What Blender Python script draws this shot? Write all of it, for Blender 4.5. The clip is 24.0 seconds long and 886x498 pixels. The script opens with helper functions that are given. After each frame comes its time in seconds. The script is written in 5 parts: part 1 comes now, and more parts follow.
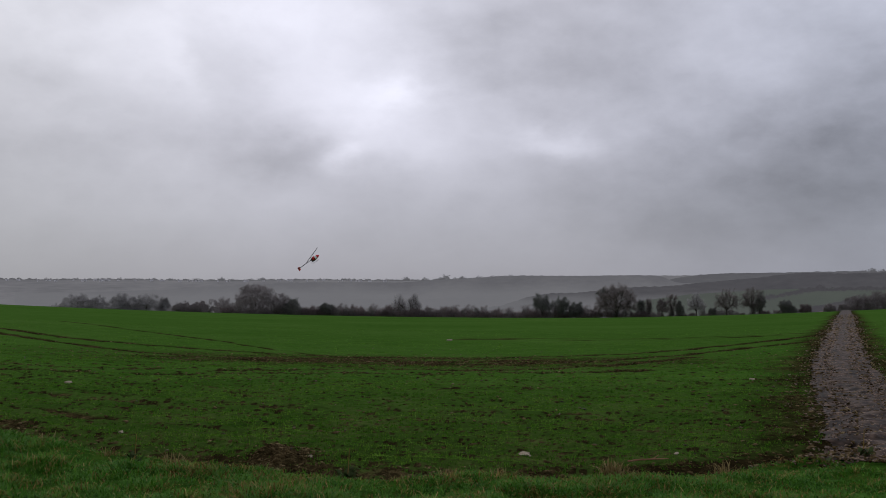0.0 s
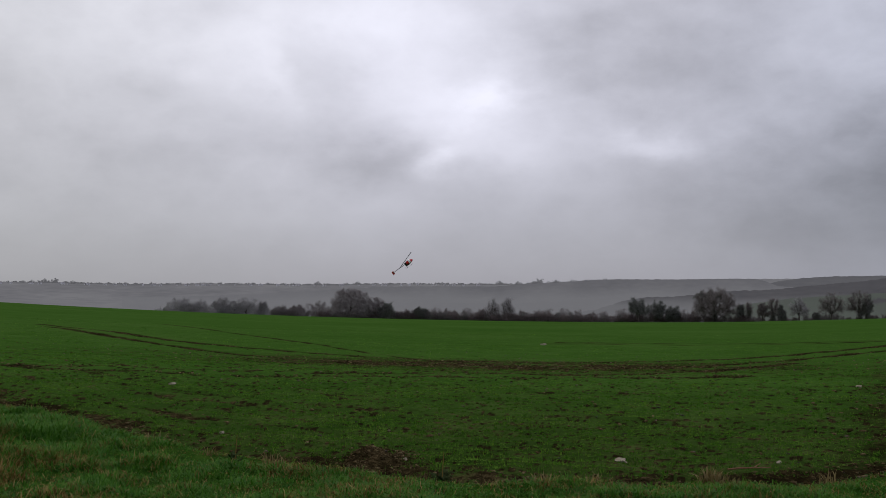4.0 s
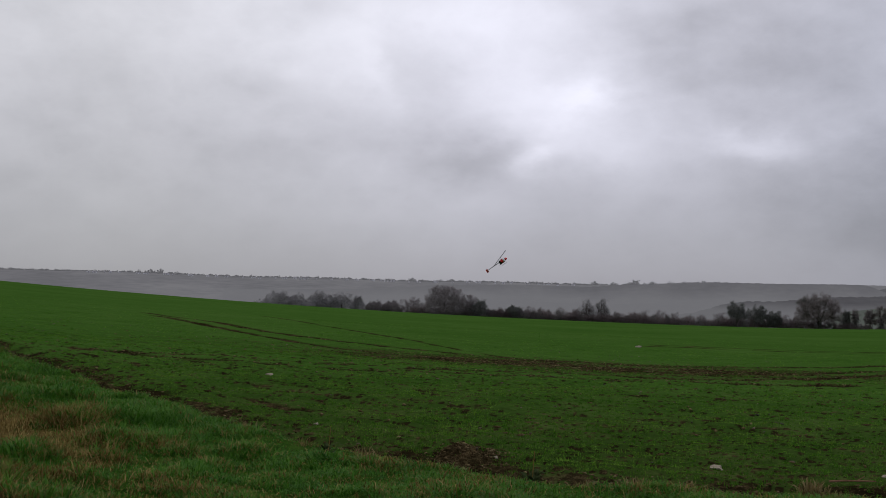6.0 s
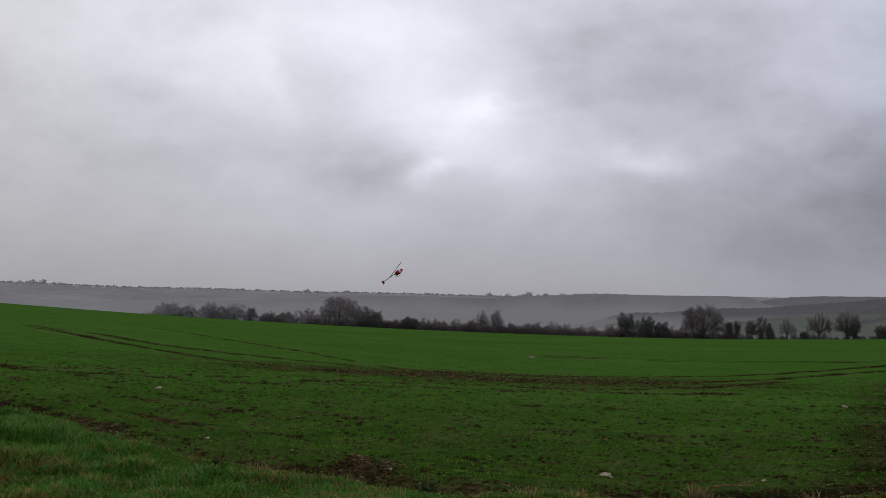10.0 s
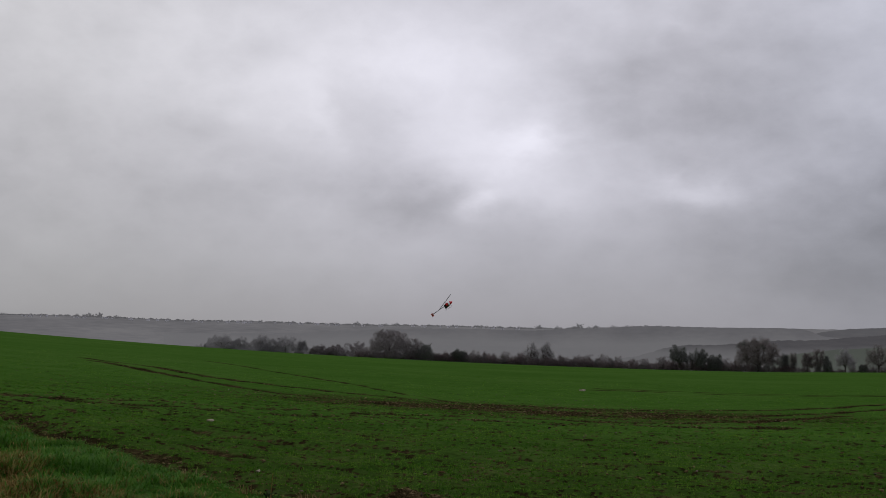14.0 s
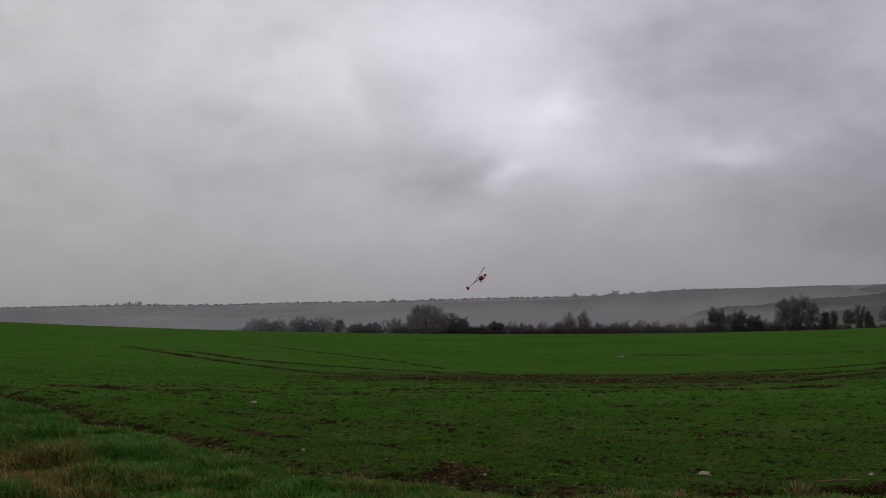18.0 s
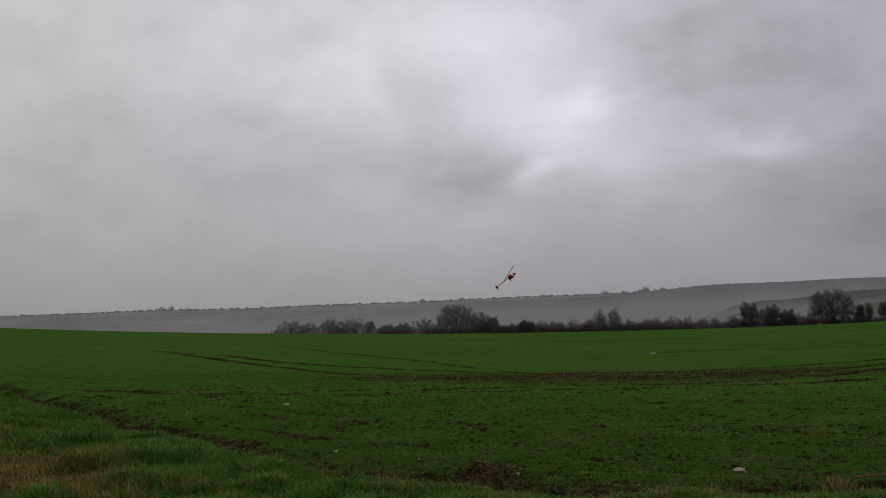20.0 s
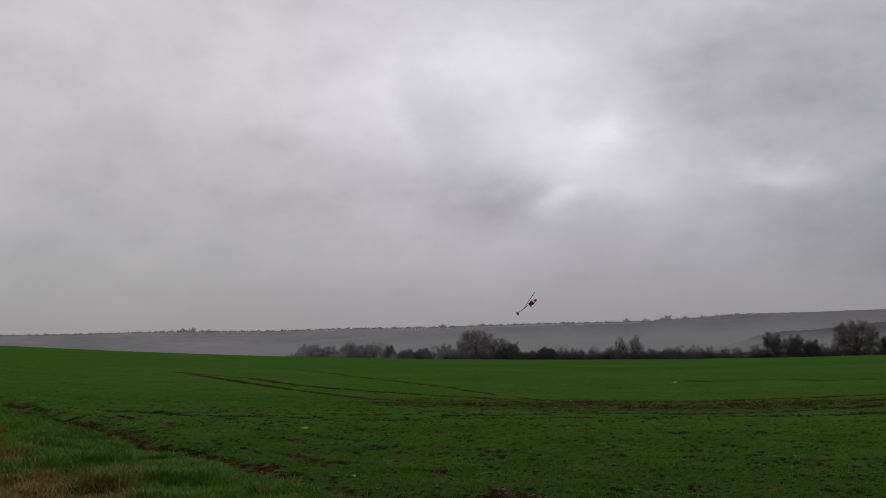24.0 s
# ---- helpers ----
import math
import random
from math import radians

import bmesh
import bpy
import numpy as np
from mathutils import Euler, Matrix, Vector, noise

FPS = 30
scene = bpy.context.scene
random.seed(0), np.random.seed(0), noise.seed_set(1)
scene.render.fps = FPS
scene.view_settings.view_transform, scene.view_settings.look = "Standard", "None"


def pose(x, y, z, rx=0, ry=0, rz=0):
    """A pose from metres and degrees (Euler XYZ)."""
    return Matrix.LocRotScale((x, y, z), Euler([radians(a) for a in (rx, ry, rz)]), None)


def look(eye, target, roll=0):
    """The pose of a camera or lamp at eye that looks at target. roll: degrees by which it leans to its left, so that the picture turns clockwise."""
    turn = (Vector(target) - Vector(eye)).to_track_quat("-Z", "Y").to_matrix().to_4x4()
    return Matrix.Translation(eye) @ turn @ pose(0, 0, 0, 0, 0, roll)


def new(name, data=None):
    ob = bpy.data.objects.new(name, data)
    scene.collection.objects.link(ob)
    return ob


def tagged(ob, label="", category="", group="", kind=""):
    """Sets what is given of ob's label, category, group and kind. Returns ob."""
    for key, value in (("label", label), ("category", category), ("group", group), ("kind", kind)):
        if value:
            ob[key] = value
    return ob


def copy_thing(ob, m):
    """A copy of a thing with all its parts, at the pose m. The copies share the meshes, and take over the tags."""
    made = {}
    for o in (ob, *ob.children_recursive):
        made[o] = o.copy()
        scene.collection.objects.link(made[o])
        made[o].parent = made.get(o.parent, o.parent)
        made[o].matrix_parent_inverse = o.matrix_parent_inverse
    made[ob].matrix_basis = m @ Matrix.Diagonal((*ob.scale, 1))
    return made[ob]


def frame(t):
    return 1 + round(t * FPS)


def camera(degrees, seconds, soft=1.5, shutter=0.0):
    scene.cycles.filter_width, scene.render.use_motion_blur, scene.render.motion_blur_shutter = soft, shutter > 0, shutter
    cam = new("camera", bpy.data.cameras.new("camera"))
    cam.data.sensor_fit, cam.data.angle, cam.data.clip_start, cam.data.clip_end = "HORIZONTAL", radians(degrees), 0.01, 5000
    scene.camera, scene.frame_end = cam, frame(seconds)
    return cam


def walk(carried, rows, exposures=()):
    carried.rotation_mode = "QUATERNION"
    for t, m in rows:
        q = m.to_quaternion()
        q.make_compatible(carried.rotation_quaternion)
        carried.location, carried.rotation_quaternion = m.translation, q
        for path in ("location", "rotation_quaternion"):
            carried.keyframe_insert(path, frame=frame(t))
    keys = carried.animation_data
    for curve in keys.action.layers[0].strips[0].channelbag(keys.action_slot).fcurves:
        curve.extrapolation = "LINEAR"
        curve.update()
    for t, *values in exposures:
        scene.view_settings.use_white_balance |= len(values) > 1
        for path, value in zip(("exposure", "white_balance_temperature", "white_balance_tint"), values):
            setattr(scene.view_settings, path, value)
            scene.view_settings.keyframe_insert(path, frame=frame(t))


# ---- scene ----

from math import atan2, cos, degrees, hypot, pi, sin, sqrt, tan

# ---------------------------------------------------------------- camera
EYE = 1.7
cam = camera(49.52, 24.0, soft=0.85)
# seconds, yaw, pitch, roll: the camera turns where it stands
ROWS = [
    (0, -0, 1.988, -0),
    (0.5, 1.406, 2.111, 1.604),
    (1, 5.062, 2, 1.505),
    (1.5, 10.129, 1.845, 0.70),
    (2, 10.776, 1.58, 0.20),
    (2.5, 9.445, 2.125, -1.75),
    (4.5, 5.005, 2.228, 0.598),
    (5, 8.981, 2.036, -0.132),
    (5.5, 11.524, 1.767, -0.722),
    (6, 11.188, 2.053, -1.242),
    (6.5, 11.133, 2.561, -1.515),
    (7, 10.169, 2.547, -1.603),
    (7.5, 8.792, 2.527, -1.509),
    (8, 6.701, 2.593, -1.677),
    (8.5, 6.137, 3.059, -2.308),
    (9, 5.481, 2.926, -2.121),
    (9.5, 4.467, 2.537, -1.679),
    (10, 5.001, 2.863, -1.308),
    (10.5, 6.44, 3.138, 0.756),
    (12.5, 8.409, 2.671, 2.078),
    (13, 8.295, 2.82, 0.785),
    (13.5, 8.384, 3.826, -0.601),
    (14, 7.976, 4.733, -1.206),
    (14.5, 7.794, 4.652, -0.901),
    (15, 6.303, 3.945, -0.305),
    (15.5, 5.97, 3.852, 0.02),
    (16, 6.542, 3.808, 0.105),
    (16.5, 7.091, 3.45, 0.289),
    (17, 8.272, 2.811, 0.381),
    (17.5, 9.105, 2.84, 0.595),
    (18, 9.923, 3.172, 1.406),
    (18.5, 10.446, 3.314, 2.462),
    (20.5, 12.03, 3.04, 2.091),
    (21, 12.379, 2.645, 1.676),
    (21.5, 12.406, 2.562, 1.261),
    (22, 11.929, 3.321, 1.189),
    (22.5, 12.115, 4.231, 0.909),
    (23, 12.434, 4.752, 0.844),
    (23.5, 12.996, 4.681, 1.152),
    (24, 12.841, 4.768, 1.594),
]
walk(cam, [(t, pose(0, 0, EYE, 90 + pitch, 0, yaw) @ pose(0, 0, 0, 0, 0, -roll)) for t, yaw, pitch, roll in ROWS],
     exposures=[(0.0, 0.08, 6380, 10), (10.0, 0.10, 6440, 10), (13.0, 0.09, 6520, 10), (14.0, -0.06, 6540, 10), (15.0, -0.18, 6560, 10), (17.0, -0.20, 6620, 10), (22.0, -0.17, 6680, 10), (24.0, -0.14, 6680, 10)])


# ---------------------------------------------------------------- node helpers
def nodes_of(name):
    m = bpy.data.materials.new(name)
    m.use_nodes = True
    t = m.node_tree
    t.nodes.clear()
    return m, t


def node(t, kind):
    return t.nodes.new(kind)


def noise_node(t, vector, scale, detail=4.0, rough=0.55):
    n = node(t, "ShaderNodeTexNoise")
    n.inputs["Scale"].default_value = scale
    n.inputs["Detail"].default_value = detail
    n.inputs["Roughness"].default_value = rough
    if vector is not None:
        t.links.new(vector, n.inputs["Vector"])
    return n.outputs["Fac"]


def ramp(t, fac, stops):
    n = node(t, "ShaderNodeValToRGB")
    e = n.color_ramp.elements
    while len(e) < len(stops):
        e.new(0.5)
    for k, (p, c) in enumerate(stops):
        e[k].position = p
        e[k].color = (*c, 1) if len(c) == 3 else c
    t.links.new(fac, n.inputs["Fac"])
    return n.outputs["Color"]


def mixed(t, fac, a, b, blend="MIX"):
    n = node(t, "ShaderNodeMix")
    n.data_type, n.blend_type = "RGBA", blend
    for socket, v in ((n.inputs[0], fac), (n.inputs[6], a), (n.inputs[7], b)):
        if isinstance(v, (int, float)):
            socket.default_value = v
        elif isinstance(v, tuple):
            socket.default_value = (*v, 1)
        else:
            t.links.new(v, socket)
    return n.outputs[2]


def maths(t, op, a, b=None, c=None):
    n = node(t, "ShaderNodeMath")
    n.operation = op
    for k, v in enumerate((a, b, c)):
        if v is None:
            continue
        if isinstance(v, (int, float)):
            n.inputs[k].default_value = v
        else:
            t.links.new(v, n.inputs[k])
    return n.outputs[0]


# ---------------------------------------------------------------- sky and sun
SUN_AZ, SUN_EL = -4.0, 38.0
world = bpy.data.worlds.new("overcast_sky")
world.use_nodes = True
scene.world = world
wt = world.node_tree
wt.nodes.clear()
out = node(wt, "ShaderNodeOutputWorld")
bg_sky = node(wt, "ShaderNodeBackground")
bg_cloud = node(wt, "ShaderNodeBackground")
sky = node(wt, "ShaderNodeTexSky")
sky.sky_type, sky.sun_disc = "NISHITA", False
sky.sun_elevation, sky.sun_rotation = radians(SUN_EL), radians(SUN_AZ)
wt.links.new(sky.outputs[0], bg_sky.inputs["Color"])
bg_sky.inputs["Strength"].default_value = 0.1
tc = node(wt, "ShaderNodeTexCoord").outputs["Generated"]
sep = node(wt, "ShaderNodeSeparateXYZ")
wt.links.new(tc, sep.inputs[0])
up = maths(wt, "MAXIMUM", sep.outputs["Z"], 0.0)
# the cloud layer thins with height above the horizon: directions are squeezed upright
squeeze = node(wt, "ShaderNodeMapping")
squeeze.inputs["Scale"].default_value = (1.0, 1.0, 1.9)
squeeze.inputs["Location"].default_value = (0.35, 0.1, 0.2)
wt.links.new(tc, squeeze.inputs[0])
big = noise_node(wt, squeeze.outputs[0], 5.0, 2.0, 0.5)
fine = noise_node(wt, squeeze.outputs[0], 12.0, 7.0, 0.52)
puffs = node(wt, "ShaderNodeMapping")
puffs.inputs["Scale"].default_value = (1.0, 1.0, 1.45)
puffs.inputs["Location"].default_value = (1.7, 0.4, 0.9)
wt.links.new(tc, puffs.inputs[0])
billow = maths(wt, "ABSOLUTE", maths(wt, "SUBTRACT", noise_node(wt, puffs.outputs[0], 15.0, 8.0, 0.58), 0.5))
cloud = maths(wt, "ADD", maths(wt, "MULTIPLY", maths(wt, "SUBTRACT", big, 0.5), 0.20),
              maths(wt, "MULTIPLY", maths(wt, "SUBTRACT", fine, 0.5), 0.14))
cloud = maths(wt, "ADD", cloud, maths(wt, "MULTIPLY", maths(wt, "SUBTRACT", 0.075, billow), 0.17))


curl = node(wt, "ShaderNodeTexNoise")
curl.inputs["Scale"].default_value, curl.inputs["Detail"].default_value, curl.inputs["Roughness"].default_value = 9.0, 5.0, 0.55
wt.links.new(squeeze.outputs[0], curl.inputs["Vector"])
bend = node(wt, "ShaderNodeVectorMath")
bend.operation = "MULTIPLY_ADD"
wt.links.new(curl.outputs["Color"], bend.inputs[0])
bend.inputs[1].default_value = (0.12, 0.12, 0.07)
wt.links.new(tc, bend.inputs[2])
level = node(wt, "ShaderNodeVectorMath")
level.operation = "SUBTRACT"
wt.links.new(bend.outputs[0], level.inputs[0])
level.inputs[1].default_value = (0.06, 0.06, 0.035)
bent = level.outputs[0]


def cloud_mass(az, el, wide, high, amount, tilt=0.0):
    """A lighter or darker mass of cloud, soft at its edge, in the direction az, el (degrees)."""
    a, e = radians(az), radians(el)
    d = Vector((sin(a) * cos(e), cos(a) * cos(e), sin(e)))
    east = Vector((cos(a), -sin(a), 0))
    north = east.cross(d) * -1 if east.cross(d).z < 0 else east.cross(d)
    c, s = cos(radians(tilt)), sin(radians(tilt))
    u, v = east * c + north * s, north * c - east * s
    parts = []
    for axis, size in ((u, wide), (v, high)):
        n = node(wt, "ShaderNodeVectorMath")
        n.operation = "DOT_PRODUCT"
        wt.links.new(bent, n.inputs[0])
        n.inputs[1].default_value = axis / radians(size)
        parts.append(maths(wt, "MULTIPLY_ADD", n.outputs["Value"], 1.0, -d.dot(axis) / radians(size)))
    wob = maths(wt, "MULTIPLY", maths(wt, "SUBTRACT", fine, 0.5), 0.5)
    q = maths(wt, "ADD", maths(wt, "MULTIPLY", parts[0], parts[0]), maths(wt, "MULTIPLY", parts[1], parts[1]))
    q = maths(wt, "ADD", q, wob)
    ahead = maths(wt, "GREATER_THAN", sep.outputs["Y"], 0.0)
    g = maths(wt, "POWER", 2.718, maths(wt, "MULTIPLY", maths(wt, "MAXIMUM", q, 0.0), -1.0))
    return maths(wt, "MULTIPLY", maths(wt, "MULTIPLY", g, ahead), amount)


# the wide dark mass at bearing 26 also stands in for lens vignette
for spec in ((-9.8, 7.4, 3.7, 1.4, -0.13), (-3.0, 11.0, 1.7, 0.9, 0.11), (-5.2, 7.9, 1.1, 0.6, 0.09), (-18.5, 13.2, 4.0, 2.2, 0.04), (-12.8, 12.6, 1.6, 1.8, -0.05, 30), (-15.3, 11.8, 1.0, 2.2, 0.05), (-4.0, 10.6, 5.5, 2.4, 0.21), (-12.5, 15.0, 9.0, 4.0, 0.15), (-13.0, 4.0, 8.0, 2.2, 0.10),
             (-5.6, 7.5, 1.8, 1.0, 0.13), (6.7, 8.5, 2.2, 1.0, 0.18), (-31.0, 8.0, 5.0, 3.5, -0.03), (-22.0, 7.4, 4.5, 1.5, -0.05),
             (3.0, 13.2, 6.5, 2.4, -0.09), (-1.0, 7.8, 3.0, 1.0, 0.08), (-24.0, 12.0, 3.0, 2.0, -0.02), (-14.5, 14.6, 1.5, 1.3, -0.06), (9.0, 15.5, 8.0, 3.5, -0.07), (-5.5, 14.5, 4.5, 2.4, 0.05),
             (26.0, 7.0, 13.0, 9.0, -0.25), (17.0, 3.0, 11.0, 5.0, -0.20)):
    cloud = maths(wt, "ADD", cloud, cloud_mass(*spec))
tone = ramp(wt, up, [(0.0, (0.325, 0.325, 0.362)), (0.05, (0.395, 0.394, 0.438)), (0.15, (0.54, 0.535, 0.60)), (0.30, (0.62, 0.615, 0.685)), (1.0, (0.50, 0.50, 0.56))])
lit = maths(wt, "ADD", 1.0, maths(wt, "MULTIPLY", cloud, maths(wt, "MINIMUM", maths(wt, "MULTIPLY_ADD", up, 9.0, 0.5), 1.8)))
lit_rgb = node(wt, "ShaderNodeCombineXYZ")
for k in range(3):
    wt.links.new(lit, lit_rgb.inputs[k])
# neutral grey to the west, bluer to the east: lens colour shading painted in
east = ramp(wt, maths(wt, "MULTIPLY_ADD", sep.outputs["X"], 1.0, 0.5), [(0.0, (1.0, 1.0, 0.945)), (0.34, (1.0, 1.0, 1.0)), (0.62, (0.985, 0.99, 1.0)), (0.9, (0.95, 0.985, 1.03))])
tone = mixed(wt, 1.0, tone, east, "MULTIPLY")
wt.links.new(mixed(wt, 1.0, tone, lit_rgb.outputs[0], "MULTIPLY"), bg_cloud.inputs["Color"])
SKY_STRENGTH = 1.0
bg_cloud.inputs["Strength"].default_value = SKY_STRENGTH
cover = node(wt, "ShaderNodeMixShader")
cover.inputs[0].default_value = 0.98
wt.links.new(bg_sky.outputs[0], cover.inputs[1])
wt.links.new(bg_cloud.outputs[0], cover.inputs[2])
wt.links.new(cover.outputs[0], out.inputs["Surface"])

sun = new("sun", bpy.data.lights.new("sun", "SUN"))
sun.data.energy, sun.data.angle, sun.data.color = 0.5, radians(25), (1.0, 0.97, 0.92)
_a, _e = radians(SUN_AZ), radians(SUN_EL)
sun.matrix_world = look((sin(_a) * cos(_e) * 50, cos(_a) * cos(_e) * 50, sin(_e) * 50), (0, 0, 0))


# ---------------------------------------------------------------- materials
def surface(name, stops, scale=4.0, rough=0.85, fine=40.0, bump=0.2, distance=0.02, per_object=0.0, per_island=0.0, translucent=0.0, spec=0.0, metal=0.0,
            coords="Object"):
    """A matt, grained surface: a colour ramp over two scales of noise, with a fine relief."""
    m, t = nodes_of(name)
    co = node(t, "ShaderNodeTexCoord").outputs[coords] if coords != "Position" else node(t, "ShaderNodeNewGeometry").outputs["Position"]
    n = maths(t, "ADD", maths(t, "MULTIPLY", noise_node(t, co, scale), 0.65), maths(t, "MULTIPLY", noise_node(t, co, fine), 0.35))
    if per_object:
        n = maths(t, "ADD", n, maths(t, "MULTIPLY", maths(t, "SUBTRACT", node(t, "ShaderNodeObjectInfo").outputs["Random"], 0.5), per_object))
    if per_island:
        n = maths(t, "ADD", n, maths(t, "MULTIPLY", maths(t, "SUBTRACT", node(t, "ShaderNodeNewGeometry").outputs["Random Per Island"], 0.5), per_island))
    colour = ramp(t, n, stops)
    b = node(t, "ShaderNodeBsdfPrincipled")
    t.links.new(colour, b.inputs["Base Color"])
    b.inputs["Roughness"].default_value = rough
    b.inputs["Specular IOR Level"].default_value = spec
    b.inputs["Metallic"].default_value = metal
    if bump:
        bm_ = node(t, "ShaderNodeBump")
        bm_.inputs["Strength"].default_value, bm_.inputs["Distance"].default_value = bump, distance
        t.links.new(noise_node(t, co, fine), bm_.inputs["Height"])
        t.links.new(bm_.outputs[0], b.inputs["Normal"])
    shader = b.outputs[0]
    if translucent:
        tr = node(t, "ShaderNodeBsdfTranslucent")
        t.links.new(colour, tr.inputs["Color"])
        mx = node(t, "ShaderNodeMixShader")
        mx.inputs[0].default_value = translucent
        t.links.new(shader, mx.inputs[1])
        t.links.new(tr.outputs[0], mx.inputs[2])
        shader = mx.outputs[0]
    o = node(t, "ShaderNodeOutputMaterial")
    t.links.new(shader, o.inputs["Surface"])
    return m


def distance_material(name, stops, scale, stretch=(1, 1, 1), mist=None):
    """The far country as a glowing backdrop, mist painted into its emission colour. mist: the height below which it
    pools, the depth over which it thins, its share.
    """
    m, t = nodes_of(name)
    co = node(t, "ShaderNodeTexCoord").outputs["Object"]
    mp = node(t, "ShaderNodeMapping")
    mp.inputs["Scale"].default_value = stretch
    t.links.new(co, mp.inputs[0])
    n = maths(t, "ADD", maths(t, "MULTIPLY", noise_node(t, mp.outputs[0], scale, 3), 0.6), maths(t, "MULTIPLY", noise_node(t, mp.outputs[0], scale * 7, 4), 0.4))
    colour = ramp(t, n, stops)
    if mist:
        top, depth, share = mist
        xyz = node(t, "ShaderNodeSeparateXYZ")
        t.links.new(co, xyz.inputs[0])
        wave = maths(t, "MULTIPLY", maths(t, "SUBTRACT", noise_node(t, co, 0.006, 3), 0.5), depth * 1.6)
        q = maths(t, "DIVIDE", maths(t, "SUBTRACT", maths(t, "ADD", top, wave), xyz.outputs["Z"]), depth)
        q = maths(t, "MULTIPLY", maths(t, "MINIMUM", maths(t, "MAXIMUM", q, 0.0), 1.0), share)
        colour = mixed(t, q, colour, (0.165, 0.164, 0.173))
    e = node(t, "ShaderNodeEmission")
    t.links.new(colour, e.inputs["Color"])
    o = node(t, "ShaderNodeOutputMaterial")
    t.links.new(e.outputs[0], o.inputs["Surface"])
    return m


def ground_material():
    """Brown loam with flints; where the crop closes over it far off, its green, paled for haze."""
    m, t = nodes_of("field_soil")
    co = node(t, "ShaderNodeNewGeometry").outputs["Position"]
    n1 = noise_node(t, co, 0.9, 4)
    n2 = noise_node(t, co, 11.0, 5, 0.65)
    n3 = noise_node(t, co, 60.0, 3, 0.6)
    n = maths(t, "ADD", maths(t, "ADD", maths(t, "MULTIPLY", n1, 0.3), maths(t, "MULTIPLY", n2, 0.4)), maths(t, "MULTIPLY", n3, 0.3))
    # low stops sunk further for the shade in gaps between plants
    soil = ramp(t, n, [(0.36, (0.0062, 0.0048, 0.0020)), (0.51, (0.020, 0.0152, 0.0062)), (0.63, (0.100, 0.075, 0.035)), (0.78, (0.21, 0.160, 0.085))])
    # greyer than the near leaves: distance haze put into this green
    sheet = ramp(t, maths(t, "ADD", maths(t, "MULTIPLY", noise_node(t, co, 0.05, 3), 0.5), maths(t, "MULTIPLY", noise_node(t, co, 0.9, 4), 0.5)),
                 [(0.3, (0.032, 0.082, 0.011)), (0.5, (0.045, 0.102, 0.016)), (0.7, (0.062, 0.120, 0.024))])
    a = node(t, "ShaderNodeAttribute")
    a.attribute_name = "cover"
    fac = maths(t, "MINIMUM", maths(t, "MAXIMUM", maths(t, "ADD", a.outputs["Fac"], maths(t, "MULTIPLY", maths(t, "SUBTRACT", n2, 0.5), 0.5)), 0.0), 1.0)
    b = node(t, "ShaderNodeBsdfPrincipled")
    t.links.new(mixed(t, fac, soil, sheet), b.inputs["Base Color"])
    b.inputs["Roughness"].default_value = 0.9
    b.inputs["Specular IOR Level"].default_value = 0.0
    bp = node(t, "ShaderNodeBump")
    bp.inputs["Strength"].default_value, bp.inputs["Distance"].default_value = 0.6, 0.03
    t.links.new(n2, bp.inputs["Height"])
    t.links.new(bp.outputs[0], b.inputs["Normal"])
    o = node(t, "ShaderNodeOutputMaterial")
    t.links.new(b.outputs[0], o.inputs["Surface"])
    return m


M_SOIL = ground_material()
M_CLOD = surface("clod_loam", [(0.3, (0.0215, 0.0148, 0.0066)), (0.55, (0.084, 0.060, 0.029)), (0.8, (0.26, 0.195, 0.105))], 6, fine=50, per_island=0.35, coords="Position")
M_TRACK = surface("trodden_chalky_mud", [(0.38, (0.0090, 0.0052, 0.0034)), (0.48, (0.0265, 0.0160, 0.0108)), (0.55, (0.0560, 0.0360, 0.0255)), (0.66, (0.1150, 0.0780, 0.0580))], 3.0, spec=0.1, rough=0.7, fine=9, bump=0.5, coords="Position")
M_FLINT = surface("flint_and_chalk", [(0.25, (0.0192, 0.0125, 0.0085)), (0.5, (0.0639, 0.0428, 0.0308)), (0.75, (0.2046, 0.1407, 0.1027))], 9, spec=0.15, rough=0.6, fine=60, per_object=0.5, per_island=0.5)
M_CHALK = surface("chalk_stone", [(0.3, (0.22, 0.18, 0.13)), (0.6, (0.40, 0.34, 0.26)), (0.8, (0.52, 0.47, 0.38))], 9, rough=0.8, fine=60)
M_CROP = surface("winter_wheat_leaf", [(0.2, (0.0180, 0.0580, 0.0040)), (0.48, (0.0490, 0.1390, 0.0110)), (0.75, (0.1380, 0.2500, 0.0300))], 0.6, spec=0.02, rough=0.8, fine=8.0, bump=0, per_island=0.40,
                 translucent=0.3, coords="Position")
M_GRASS = surface("verge_grass_blade", [(0.2, (0.0260, 0.0920, 0.0055)), (0.5, (0.0480, 0.1600, 0.0095)), (0.8, (0.1000, 0.2200, 0.0240))], 2.2, spec=0.08, rough=0.65, fine=6, bump=0, per_island=0.5,
                  translucent=0.3, coords="Position")
M_DEAD = surface("dead_grass_straw", [(0.2, (0.0780, 0.0486, 0.0161)), (0.5, (0.1755, 0.1148, 0.0368)), (0.85, (0.3900, 0.3038, 0.1092))], 0.8, rough=0.7, fine=4, bump=0, per_island=0.5,
                 translucent=0.2, coords="Position")
M_STRAW = surface("pale_dry_straw", [(0.2, (0.0858, 0.0608, 0.0234)), (0.5, (0.1872, 0.1404, 0.0585)), (0.85, (0.3276, 0.2652, 0.1326))], 0.8, rough=0.7, fine=4, bump=0, per_island=0.5,
                  translucent=0.2, coords="Position")
